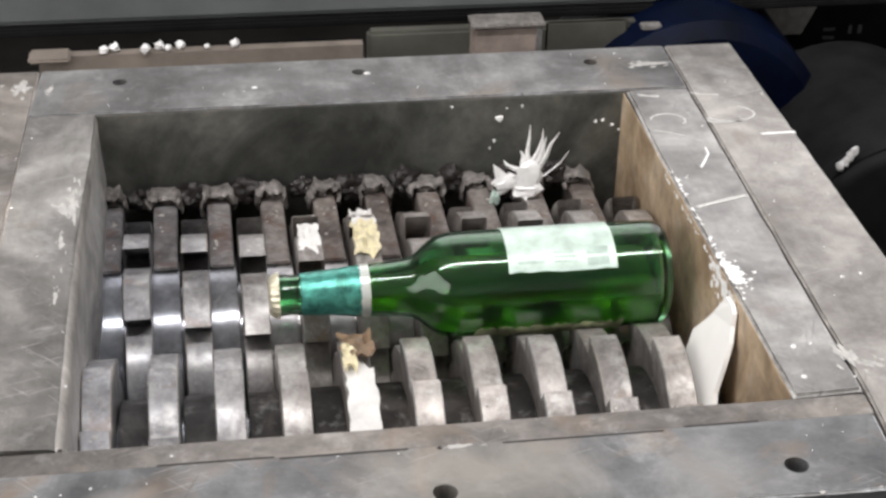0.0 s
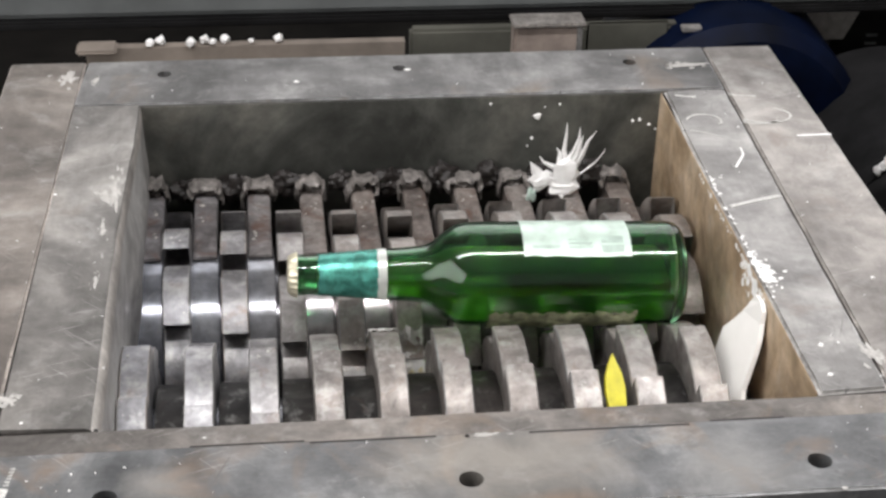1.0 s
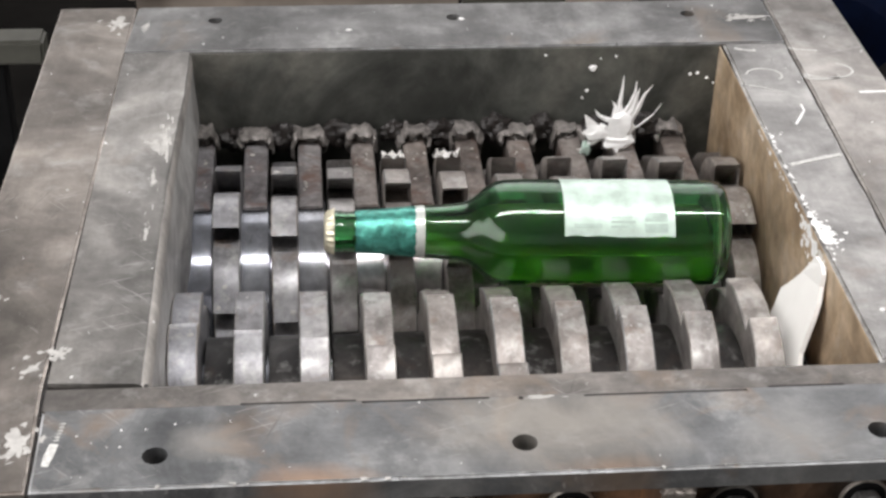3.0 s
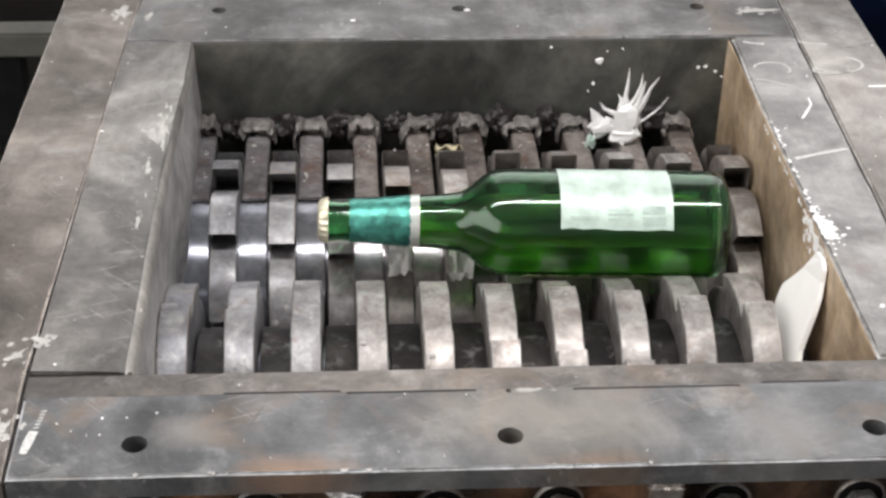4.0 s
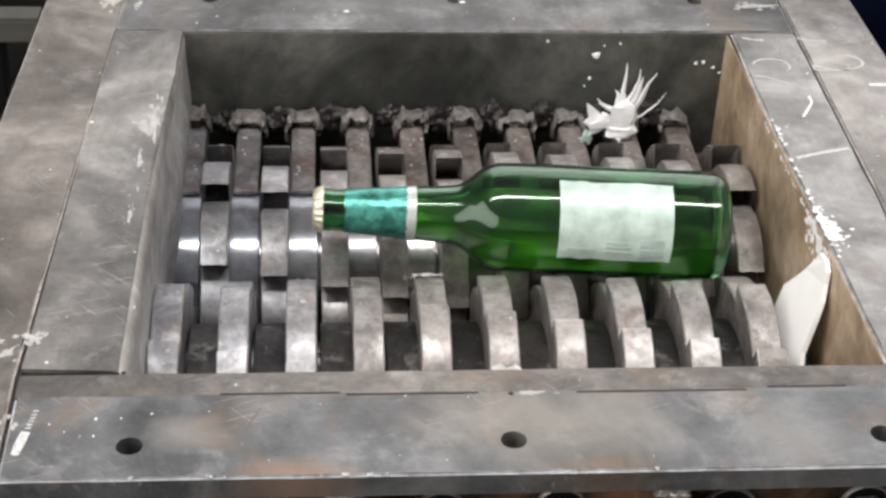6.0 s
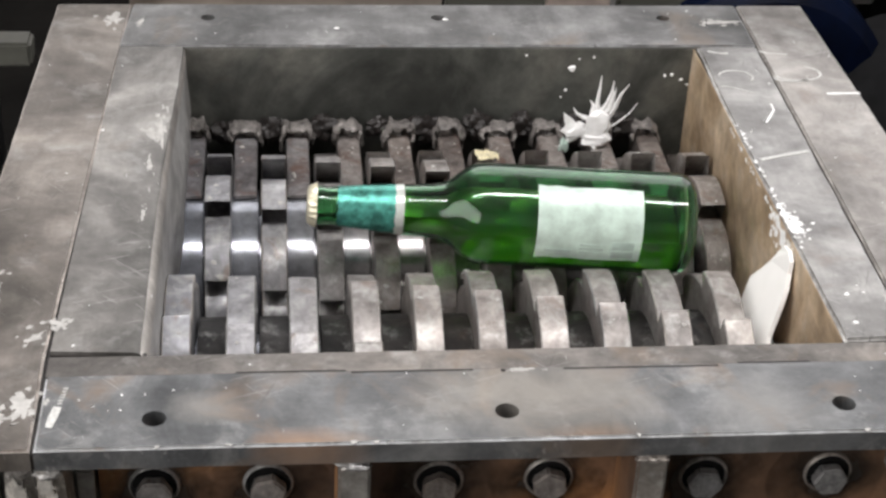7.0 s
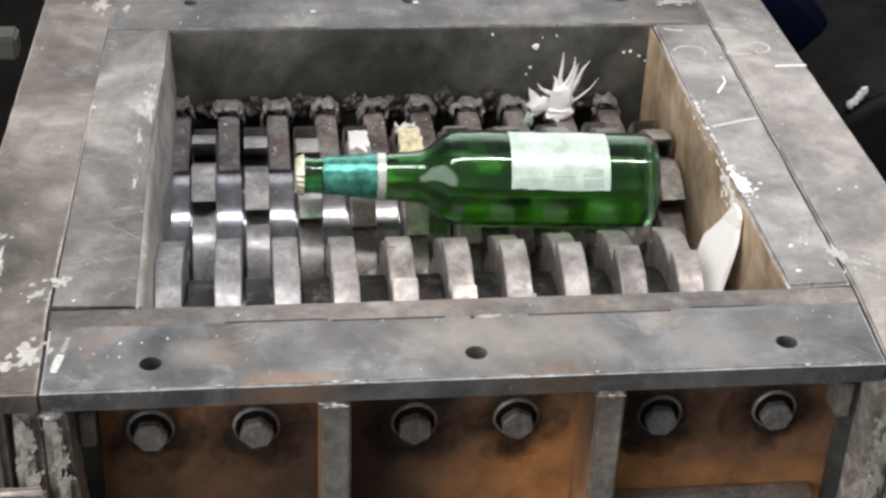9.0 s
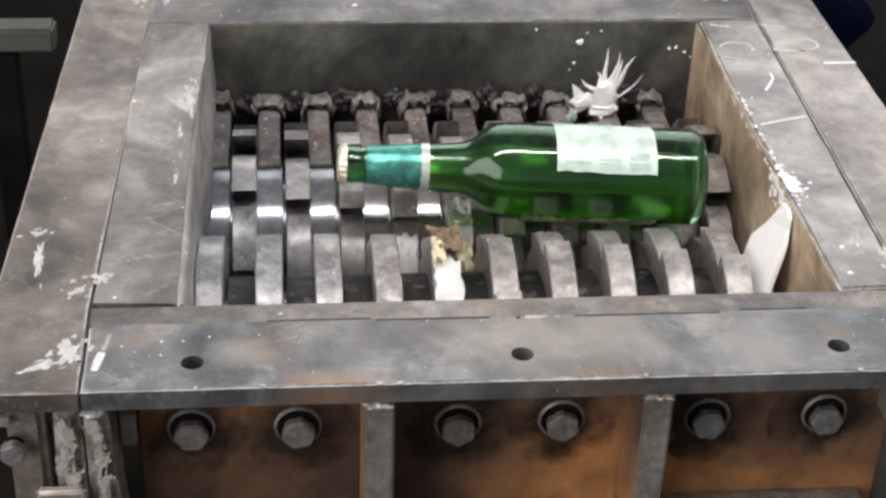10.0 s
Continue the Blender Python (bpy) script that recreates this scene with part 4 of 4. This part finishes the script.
def smear(bm, cx, cy, rx, ry, turn, seed):
    """Adds one thin smear with a torn outline and stray blots round it."""
    rng = random.Random(seed * 17)
    blots = [(0.0, 0.0, 1.0)] + [(rng.gauss(0, 0.75), rng.gauss(0, 0.75), rng.uniform(0.08, 0.3)) for k in range(9)]
    c, sn = math.cos(turn), math.sin(turn)
    for i, (u, v, size) in enumerate(blots):
        low, high = [], []
        off = Vector((seed * 3.1, i * 1.7, 0.4))
        n = 72 if i == 0 else 20
        for k in range(n):
            a = 2 * math.pi * k / n
            d = Vector((math.cos(a), math.sin(a), 0))
            r = max(0.12, 0.72 + 0.6 * noise.noise(d * 1.4 + off) + 0.5 * noise.noise(d * 3.7 + off) + 0.3 * noise.noise(d * 9 + off))
            x, y = (u + d.x * r * size) * rx, (v + d.y * r * size) * ry
            for ring, f, z in ((low, 1.0, 0.00004), (high, 0.93, 0.00016 + 0.00002 * i)):
                ring.append(bm.verts.new((cx + u * rx * (1 - f) + f * (x * c - y * sn), cy + v * ry * (1 - f) + f * (x * sn + y * c), z)))
        bm.faces.new(high)
        for k in range(n):
            bm.faces.new((low[k], low[(k + 1) % n], high[(k + 1) % n], high[k]))


def specks():
    """White crumbs on the plates and on the dark chamber wall."""
    rng = random.Random(9)
    bm = bmesh.new()
    known = [(0.3027, -0.0186, 0.0036), (0.3782, -0.0249, 0.0018), (0.3839, -0.0239, 0.0014), (0.3917, -0.0282, 0.0017), (0.397, -0.0325, 0.0014), (0.2957, -0.0436, 0.0011), (0.2992, -0.0374, 0.0015), (0.2657, -0.0068, 0.0011), (0.3079, -0.0104, 0.0008), (0.3197, -0.0085, 0.0012)]
    for i, (x, z, s) in enumerate(known):
        flake(bm, (x, OPEN - 0.0023, z), s, 500 + i, (0, -1, 0), 0.001)
    tagged(finish("wall_splashes", bm, M_WHITE), "white splashes on the dark chamber wall", "splashes", kind="stuff")
    bm = bmesh.new()
    zones = [((-0.04, 0.43, -0.08, -0.004), 22), ((-0.1, -0.004, 0.0, 0.47), 16), ((0.405, 0.505, -0.06, 0.47), 38), ((0.0, 0.4, 0.405, 0.475), 12)]
    for z, (b, count) in enumerate(zones):
        for k in range(count):
            s = 0.0003 + 0.0008 * rng.random() ** 4
            flake(bm, (rng.uniform(b[0], b[1]), rng.uniform(b[2], b[3]), 0.0001), s, z * 1000 + k, (0, 0, 1), 0.0005)
    for i, (x, y, s) in enumerate(((0.4152, 0.0476, 0.0022), (0.426, 0.0492, 0.0014), (0.4111, 0.0178, 0.0016), (0.4101, 0.1111, 0.0014), (0.4713, 0.1192, 0.0014), (0.4845, 0.1218, 0.0012), (0.118, 0.432, 0.002), (0.206, 0.449, 0.0022), (-0.0498, 0.264, 0.0012))):
        flake(bm, (x, y, 0.0001), s, 700 + i, (0, 0, 1), 0.0007)
    tagged(finish("white_crumbs", bm, M_WHITE), "fine white crumbs scattered on the steel plates", "crumbs", kind="stuff")
    # chipped white spatter along the inner edge over the pale offcut
    bm = bmesh.new()
    for k in range(210):
        y = (0.132 + rng.gauss(0, 0.013)) if k < 130 else 0.12 + 0.15 * rng.random() ** 1.3
        near = math.exp(-((y - 0.135) / 0.022) ** 2)
        size = 0.0008 + 0.0012 * rng.random() + 0.0035 * near * rng.random() ** 3
        if k % 2:
            flake(bm, (OPEN + 0.0008 + abs(rng.gauss(0, 0.0008 + 0.005 * near)), y, 0.0001), size, 900 + k, (0, 0, 1), 0.00015 + 0.0001 * rng.random())
        else:
            flake(bm, (OPEN - 0.0018, y + 0.003, -0.0045 - abs(rng.gauss(0, 0.001 + 0.007 * near))), size, 900 + k, (-1, 0, 0), 0.00015 + 0.0001 * rng.random())
    tagged(finish("white_spatter", bm, M_WHITE), "chipped white spatter along the plate edge", "spatter", kind="stuff")
    # smeared pale patches at the plate seams
    bm = bmesh.new()
    for i, (cx, cy, rx, ry, turn) in enumerate(((-0.0655, -0.047, 0.008, 0.0135, -0.2), (-0.078, -0.057, 0.014, 0.0045, 0.45), (-0.0545, 0.031, 0.0085, 0.0065, 0.7), (-0.0665, 0.017, 0.007, 0.0045, 0.8), (-0.057, 0.449, 0.009, 0.011, 0.0), (-0.036, 0.444, 0.003, 0.009, 0.0),
                                                (0.444, 0.036, 0.006, 0.016, 0.35), (0.455, 0.026, 0.009, 0.004, -0.4), (0.43, 0.445, 0.013, 0.005, 0.1), (-0.094, 0.055, 0.003, 0.02, 0.1), (-0.097, 0.084, 0.008, 0.004, 0.5), (0.2055, -0.0222, 0.009, 0.0022, 0.0))):
        smear(bm, cx, cy, rx, ry, turn, i + 1)
    tagged(finish("pale_smears", bm, M_SMEAR), "pale smeared patches on the plate seams", "smears", kind="stuff")


def edge_scuffs():
    """Pale rubbed scuffs on the inner edge of the plate and on the wall below it."""
    rng = random.Random(31)
    bm = bmesh.new()
    for i, (x, y, rx, ry, turn) in enumerate(((-0.0105, 0.268, 0.0045, 0.026, 0.08), (-0.0165, 0.258, 0.004, 0.012, 0.5), (-0.0145, 0.215, 0.002, 0.012, 0.1), (-0.0155, 0.15, 0.0018, 0.009, 0.0))):
        smear(bm, x, y, rx, ry, turn, 60 + i)
    for k in range(30):
        flake(bm, (rng.uniform(-0.05, 0.43), -0.0828 + rng.uniform(0.0, 0.0012), 0.00002), 0.0006 + 0.0014 * rng.random() ** 3, 5000 + k, (0, 0, 1), 0.0003)
    tagged(finish("edge_scuffs", bm, M_SMEAR), "pale scuffs rubbed on the plate edges", "scuffs", kind="stuff")


def stroke(points, width, label):
    """A chalk or paint stroke drawn on the plates."""
    bm = bmesh.new()
    rows = []
    n = len(points)
    for i, p in enumerate(points):
        a, b = Vector((*points[max(0, i - 1)], 0)), Vector((*points[min(n - 1, i + 1)], 0))
        d = (b - a).normalized()
        s = Vector((-d.y, d.x, 0)) * width / 2 * (0.6 + 0.5 * abs(noise.noise(Vector((i * 0.9, p[0] * 50, 3)))))
        c = Vector((*p, 0.0003))
        rows.append((bm.verts.new(c + s), bm.verts.new(c - s)))
    faces = [bm.faces.new((rows[i][0], rows[i][1], rows[i + 1][1], rows[i + 1][0])) for i in range(n - 1)]
    bmesh.ops.recalc_face_normals(bm, faces=bm.faces)
    bmesh.ops.solidify(bm, geom=faces, thickness=0.0002)
    tagged(finish("chalk_stroke", bm, M_WHITE if "bright" in label or "curved" in label else M_CHALK), label, "chalk mark", "chalk marks on the plates")


def chalk():
    def arc(cx, cy, rx, ry, a0, a1, n=18):
        return [(cx + rx * math.cos(radians(a0 + (a1 - a0) * i / n)), cy + ry * math.sin(radians(a0 + (a1 - a0) * i / n))) for i in range(n + 1)]
    stroke(arc(0.4685, 0.351, 0.019, 0.0125, -160, 60), 0.0026, "rubbed white chalk loop on the plate")
    stroke(arc(0.462, 0.342, 0.013, 0.005, 150, 360), 0.003, "rubbed white chalk smear on the plate")
    stroke(arc(0.4195, 0.345, 0.013, 0.0105, -40, 170), 0.0022, "rubbed white chalk loop on the plate")
    stroke([(0.4045, 0.3292), (0.412, 0.327), (0.42, 0.322), (0.4269, 0.3176)], 0.0018, "short white chalk stroke on the plate")
    stroke([(0.4349, 0.3), (0.4345, 0.29), (0.429, 0.28), (0.4234, 0.2703)], 0.0024, "short curved white chalk stroke on the plate")
    stroke([(0.4823, 0.3162), (0.49, 0.3164), (0.50, 0.3167), (0.5085, 0.3168)], 0.0046, "bright white paint streak at the plate edge")
    stroke([(0.405, 0.2154), (0.415, 0.219), (0.43, 0.224), (0.4428, 0.2275)], 0.0045, "pale rubbed streak on the plate")
    stroke([(0.408, 0.39), (0.415, 0.387), (0.423, 0.385)], 0.003, "short white chalk smear on the plate")
    stroke([(0.449, 0.39), (0.455, 0.386), (0.47, 0.384)], 0.003, "short white chalk smear on the plate")
    stroke([(-0.0505, -0.0645), (-0.0492, -0.056), (-0.0476, -0.047)], 0.0055, "white weld smear on the plate")
    for k in range(6):
        y = -0.0445 + k * 0.0026
        stroke([(-0.0482 + k * 0.0004, y), (-0.0455 + k * 0.0004, y + 0.0005)], 0.0014, "white weld tick on the plate")


def yellow_shard():
    s = thing("yellow_plastic_shard", "pointed yellow plastic shard between the cutter discs", "scrap")
    bm = bmesh.new()
    out = [(-0.003, -0.021), (0.0035, -0.0205), (0.0066, -0.013), (0.0072, -0.002), (0.0058, 0.008), (0.0028, 0.016), (0.0008, 0.0215), (-0.0025, 0.015), (-0.0056, 0.006), (-0.0066, -0.004), (-0.0058, -0.014)]
    lo = [bm.verts.new((x, 0.0, z)) for x, z in out]
    hi = [bm.verts.new((x * 0.9, -0.003, z * 0.95)) for x, z in out]
    bm.faces.new(lo)
    bm.faces.new(hi)
    for i in range(len(out)):
        bm.faces.new((lo[i], lo[(i + 1) % len(out)], hi[(i + 1) % len(out)], hi[i]))
    part("shard", bm, M_YELLOW, s)
    return s


# ---- behind the machine ----
def background():
    beam = thing("steel_beam", "dark grey painted steel beam behind the shredder", "beam", at=pose(0, 0.66, FLOOR_Z))
    up = -FLOOR_Z
    bm = box(-1.2, 1.3, -0.02, 0.10, up - 0.032, up + 0.09, 0.006)
    part("web", bm, M_BEAM, beam)
    part("flange", box(-1.2, 1.3, -0.024, 0.0, up - 0.040, up - 0.0325, 0.002), M_BLACK, beam, "black lower flange")
    for x in (-1.1, 1.2):
        part("leg", box(x - 0.05, x + 0.05, 0.0, 0.1, 0.0, up - 0.0405, 0.004), M_BEAM, beam)

    r = thing("steel_rack", "low grey steel rack standing behind the shredder", "rack", at=pose(-0.6, 1.12, FLOOR_Z))
    part("rail", box(-0.5, 0.37, -0.02, 0.02, 0.49, 0.522, 0.004), M_PANEL, r)
    for x in (-0.45, 0.3):
        part("leg", box(x - 0.02, x + 0.02, -0.016, 0.016, 0.0, 0.4895, 0.002), M_BLACK, r)
    ch = thing("steel_channel", "tan painted steel channel lying behind the shredder", "channel", at=pose(0, 0.585, FLOOR_Z))
    part("web", box(-0.085, 0.245, -0.05, 0.02, up - 0.12, up - 0.027, 0.03, 6), M_CHANNEL, ch, "", 40)
    part("lip", box(-0.062, -0.028, -0.036, -0.012, up - 0.0268, up - 0.0225, 0.002), M_CHANNEL, ch)
    part("support", box(-0.04, 0.25, -0.03, 0.01, 0.0, up - 0.1205, 0.003), M_BLACK, ch, "black support under the channel")
    bm = bmesh.new()
    for i, x in enumerate((-0.001, 0.0075, 0.033, 0.0445, 0.0515, 0.062, 0.084, 0.1075)):
        lump(bm, (x, 0.566 + 0.004 * (i % 2), -0.0265 + 0.0035), (0.0036, 0.004, 0.0042, 0.004, 0.0028, 0.004, 0.0022, 0.0038)[i], i + 2, (1, 1, 0.95), 0.5, 2)
    tagged(finish("white_granules", bm, M_WHITE, smooth=40), "white granules in a row on the tan channel", "granules", kind="stuff")

    b = thing("junction_box", "small brown metal junction box with a bright top flange", "box", at=pose(0.340, 0.585, FLOOR_Z))
    part("body", box(-0.03, 0.03, -0.02, 0.0, 0.0, up - 0.0165, 0.002), M_BOX, b)
    part("flange", box(-0.032, 0.032, -0.024, 0.002, up - 0.016, up - 0.0125, 0.001), M_BOLT, b, "bright steel top flange")
    part("edge_strip", box(0.0245, 0.0295, -0.0225, -0.0205, up - 0.10, up - 0.0168, 0.0008), M_BOLT, b, "bright vertical edge")
    p = thing("panel_cabinet", "grey-green metal cabinet panel", "cabinet", at=pose(0.43, 0.63, FLOOR_Z))
    part("body", box(-0.205, 0.05, -0.01, 0.005, 0.0, up - 0.041, 0.003), M_PANEL, p)
    part("cover", box(-0.045, 0.03, -0.0135, -0.0105, up - 0.14, up - 0.036, 0.002), M_PANEL, p)

    m = thing("blue_motor", "dark blue enamelled drive motor beside the shredder", "motor", at=pose(0.525, 0.60, FLOOR_Z))
    prof = [(-0.03, 0.0001), (-0.03, 0.09), (-0.025, 0.11), (-0.01, 0.122), (0.12, 0.125), (0.14, 0.118), (0.15, 0.0001)]
    bm = lathe_x(prof, 48)
    bmesh.ops.rotate(bm, verts=bm.verts, matrix=Matrix.Rotation(radians(90), 3, "Z"))
    bmesh.ops.translate(bm, verts=bm.verts, vec=(0, 0, up - 0.15))
    part("casing", bm, M_BLUE, m, "", 35)
    for k in range(9):
        a = radians(200 + k * 17.5)
        bm = box(-0.003, 0.003, -0.02, 0.1, 0.122, 0.131, 0.001)
        bmesh.ops.rotate(bm, verts=bm.verts, matrix=Matrix.Rotation(a - radians(90), 3, "Y"))
        bmesh.ops.translate(bm, verts=bm.verts, vec=(0, 0.0, up - 0.15))
        part("cooling_fin", bm, M_BLUE, m)
    part("foot", box(-0.08, 0.08, -0.02, 0.12, 0.0, up - 0.25, 0.004), M_BLACK, m)
    part("name_plate", box(-0.058, -0.04, -0.006, 0.004, up - 0.0375, up - 0.0335, 0.0006), M_BOLT, m, "pale plate")

    g = thing("gearbox", "black cast gearbox housing with a grey drum top", "gearbox", at=pose(0.6742, 0.47, FLOOR_Z))
    bm = lathe_x([(-0.02, 0.0001), (-0.02, 0.1), (-0.012, 0.108), (0.17, 0.11), (0.18, 0.0001)], 48)
    bmesh.ops.rotate(bm, verts=bm.verts, matrix=Matrix.Rotation(radians(90), 3, "Z"))
    bmesh.ops.translate(bm, verts=bm.verts, vec=(0, 0, up -0.1866))
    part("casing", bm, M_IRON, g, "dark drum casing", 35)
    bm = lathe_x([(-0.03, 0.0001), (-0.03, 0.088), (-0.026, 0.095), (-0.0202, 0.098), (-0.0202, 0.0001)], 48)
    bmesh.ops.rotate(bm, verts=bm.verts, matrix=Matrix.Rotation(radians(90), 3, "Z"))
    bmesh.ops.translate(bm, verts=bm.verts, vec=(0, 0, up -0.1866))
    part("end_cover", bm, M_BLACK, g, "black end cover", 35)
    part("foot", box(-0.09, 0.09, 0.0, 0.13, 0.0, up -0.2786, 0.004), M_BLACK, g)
    bm = bmesh.new()
    for k in range(4):
        lump(bm, (-0.066 + 0.0035 * k, -0.0215, up -0.1046 + 0.0045 * k), 0.0046, 60 + k, (0.8, 0.5, 1.1), 0.5, 2)
    part("paint_dab", bm, M_WHITE, g, "white paint dab", 40)
    w = thing("guard_plate", "pale grey tapered guard plate over the motor", "plate", at=pose(0.66, 0.765, FLOOR_Z))
    bm = box(-0.045, 0.05, 0.0, 0.006, up - 0.125, up - 0.07, 0.001)
    for v in bm.verts:
        if v.co.z < up - 0.1:
            v.co.x = 0.018 + (v.co.x - 0.018) * 0.25
    part("plate", bm, M_SMEAR, w)
    part("stem", box(0.012, 0.024, 0.0002, 0.0058, 0.0, up - 0.1255, 0.001), M_BLACK, w)
    t = thing("control_panel", "black control panel with faint pale marks", "panel", at=pose(0.80, 0.78, FLOOR_Z))
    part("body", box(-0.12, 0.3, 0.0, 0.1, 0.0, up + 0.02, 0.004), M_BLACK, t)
    for x, w, z in ((-0.085, 0.012, -0.128), (-0.085, 0.012, -0.137), (-0.085, 0.012, -0.146), (-0.058, 0.003, -0.132), (-0.048, 0.004, -0.132)):
        part("mark_bar", box(x, x + w, -0.0025, -0.0004, up + z, up + z + (0.003 if w > 0.01 else 0.009), 0.0003, 1), M_BEAM, t)


# ---- what moves ----
CAPS = [(0, 0.1164, 0.1987, -0.0397), (0.5, 0.1069, 0.1949, -0.0462), (1, 0.1033, 0.2027, -0.0329), (1.3, 0.1000, 0.1988, -0.0395), (1.5, 0.0970, 0.2061, -0.0269), (2, 0.0949, 0.2069, -0.0256),
        (2.5, 0.0939, 0.2073, -0.0250), (2.7, 0.0955, 0.2009, -0.0360), (3.8, 0.0905, 0.2057, -0.0278), (4, 0.0934, 0.2024, -0.0334), (4.2, 0.0945, 0.2000, -0.0375), (4.5, 0.0955, 0.1996, -0.0382),
        (5, 0.0934, 0.1992, -0.0389), (5.5, 0.0932, 0.1960, -0.0444), (5.7, 0.0934, 0.2057, -0.0278), (6.8, 0.0932, 0.1985, -0.0400), (7, 0.0894, 0.2062, -0.0269), (7.2, 0.0897, 0.2035, -0.0315),
        (7.5, 0.0883, 0.2082, -0.0235), (8, 0.0886, 0.2088, -0.0223), (8.5, 0.0935, 0.2049, -0.0291), (9, 0.0963, 0.2056, -0.0278), (9.5, 0.0958, 0.2004, -0.0368), (9.8, 0.0945, 0.2065, -0.0265),
        (10, 0.0960, 0.2083, -0.0233)]
FEET = [(0.3783, 0.1993, -0.0387), (0.3695, 0.1993, -0.0388), (0.3684, 0.1984, -0.0403), (0.3640, 0.1990, -0.0392), (0.3609, 0.1969, -0.0429), (0.3565, 0.1970, -0.0426),
        (0.3592, 0.1979, -0.0412), (0.3590, 0.1980, -0.0412), (0.3545, 0.1981, -0.0408), (0.3567, 0.1989, -0.0395), (0.3572, 0.1990, -0.0392), (0.3578, 0.1992, -0.0389),
        (0.3564, 0.1990, -0.0392), (0.3577, 0.2003, -0.0370), (0.3571, 0.1978, -0.0412), (0.3562, 0.1994, -0.0385), (0.3548, 0.1980, -0.0410), (0.3530, 0.2001, -0.0374),
        (0.3503, 0.1971, -0.0425), (0.3496, 0.1994, -0.0385), (0.3568, 0.1989, -0.0395), (0.3582, 0.2007, -0.0364), (0.3572, 0.1995, -0.0384), (0.3580, 0.1963, -0.0438),
        (0.3594, 0.2011, -0.0356)]
LABEL_UP = [51, 48, 61, 47, 52, 47, 28, 46, 10, 37, 43, 40, 41, 11, -8, 40, -8, 30, -3, 3, 9, 28, 40, 6, 42]

# further turns of the label as the bottle rocks on the discs
ROCKING = [(0.6, 70), (0.7, 95), (0.8, 98), (0.9, 81), (1.1, 58), (1.4, 49), (1.6, 81), (1.7, 77), (1.8, 68), (1.9, 48), (2.1, 63), (2.2, 60), (2.3, 36), (4.35, 34), (4.6, 24), (4.8, 14),
           (5.2, 5), (5.4, 34), (7.1, 7), (7.4, 11), (7.65, 14), (7.8, 12), (8.2, 6), (8.4, 2), (8.6, 43), (8.7, 13), (8.8, 5), (9.2, 23), (9.35, 20), (9.65, 30), (9.9, 31)]


def motions():
    front_rotor, back_rotor, glass_bottle, liquid, shard = rotor_f, rotor_b, the_bottle, the_beer, shard_thing
    fr, br = [], []
    for k in range(41):
        t = k * 0.25
        run = min(t, 9.5)
        late = 0 if t <= 9.5 else (16.0 if t < 9.9 else 29.2)
        fr.append((t, pose(0, FRONT_Y, AXIS_Z, 112.8 - 78.95 * run - late, 0, 0)))
        br.append((t, pose(0, BACK_Y, AXIS_Z, 95.6 + 79.45 * run + late, 0, 0)))
    slip = []
    for k in range(41):
        t = k * 0.25
        late = 0 if t <= 9.5 else (16.0 if t < 9.9 else 29.2)
        slip.append((t, pose(0, FRONT_Y, AXIS_Z, 112.8 - 78.95 * min(t, 9.5) - late - 26 + 8.4 * min(t, 5) + 4.4 * max(0, t - 5), 0, 0)))
    walk(the_wrapper, slip)
    walk(front_rotor, fr)
    walk(back_rotor, br)
    rolls, still = [], []
    known = [row[0] for row in CAPS]
    turns = sorted([(t, up) for t, up in zip(known, LABEL_UP)] + ROCKING)
    for t, up in turns:
        cap = [float(np.interp(t, known, [row[k] for row in CAPS])) for k in (1, 2, 3)]
        foot = [float(np.interp(t, known, [row[k] for row in FEET])) for k in (0, 1, 2)]
        rolls.append((t, lying(cap, foot, 58 - up)))
        still.append((t, lying(cap, foot, 0)))
    walk(glass_bottle, rolls)
    walk(liquid, still)
    rows = []
    for t, a, r in ((0, 179, 0.086), (0.5, 142, 0.087), (1.0, 108, 0.088), (1.25, 96, 0.087), (1.4, 91, 0.085), (1.5, 92, 0.079), (1.6, 91, 0.075), (1.7, 86, 0.070), (1.8, 72, 0.066), (2.0, 20, 0.068), (2.25, -20, 0.078), (2.5, -60, 0.085), (4, -64, 0.085), (10, -64, 0.085)):
        rows.append((t, pose(FRONT_X + 7 * PITCH + 0.0185, FRONT_Y + r * math.cos(radians(a)), AXIS_Z + r * math.sin(radians(a)), a - 160, 0, 0)))
    walk(shard, rows)


room()
housing()
rotor_f, rotor_b = rotor(True), rotor(False)
scraps(rotor_f, rotor_b)
the_wrapper = wrapper()
the_bottle, the_beer = bottle()
bird_scrap()
wall_patch()
grime()
specks()
edge_scuffs()
chalk()
shard_thing = yellow_shard()
background()
motions()
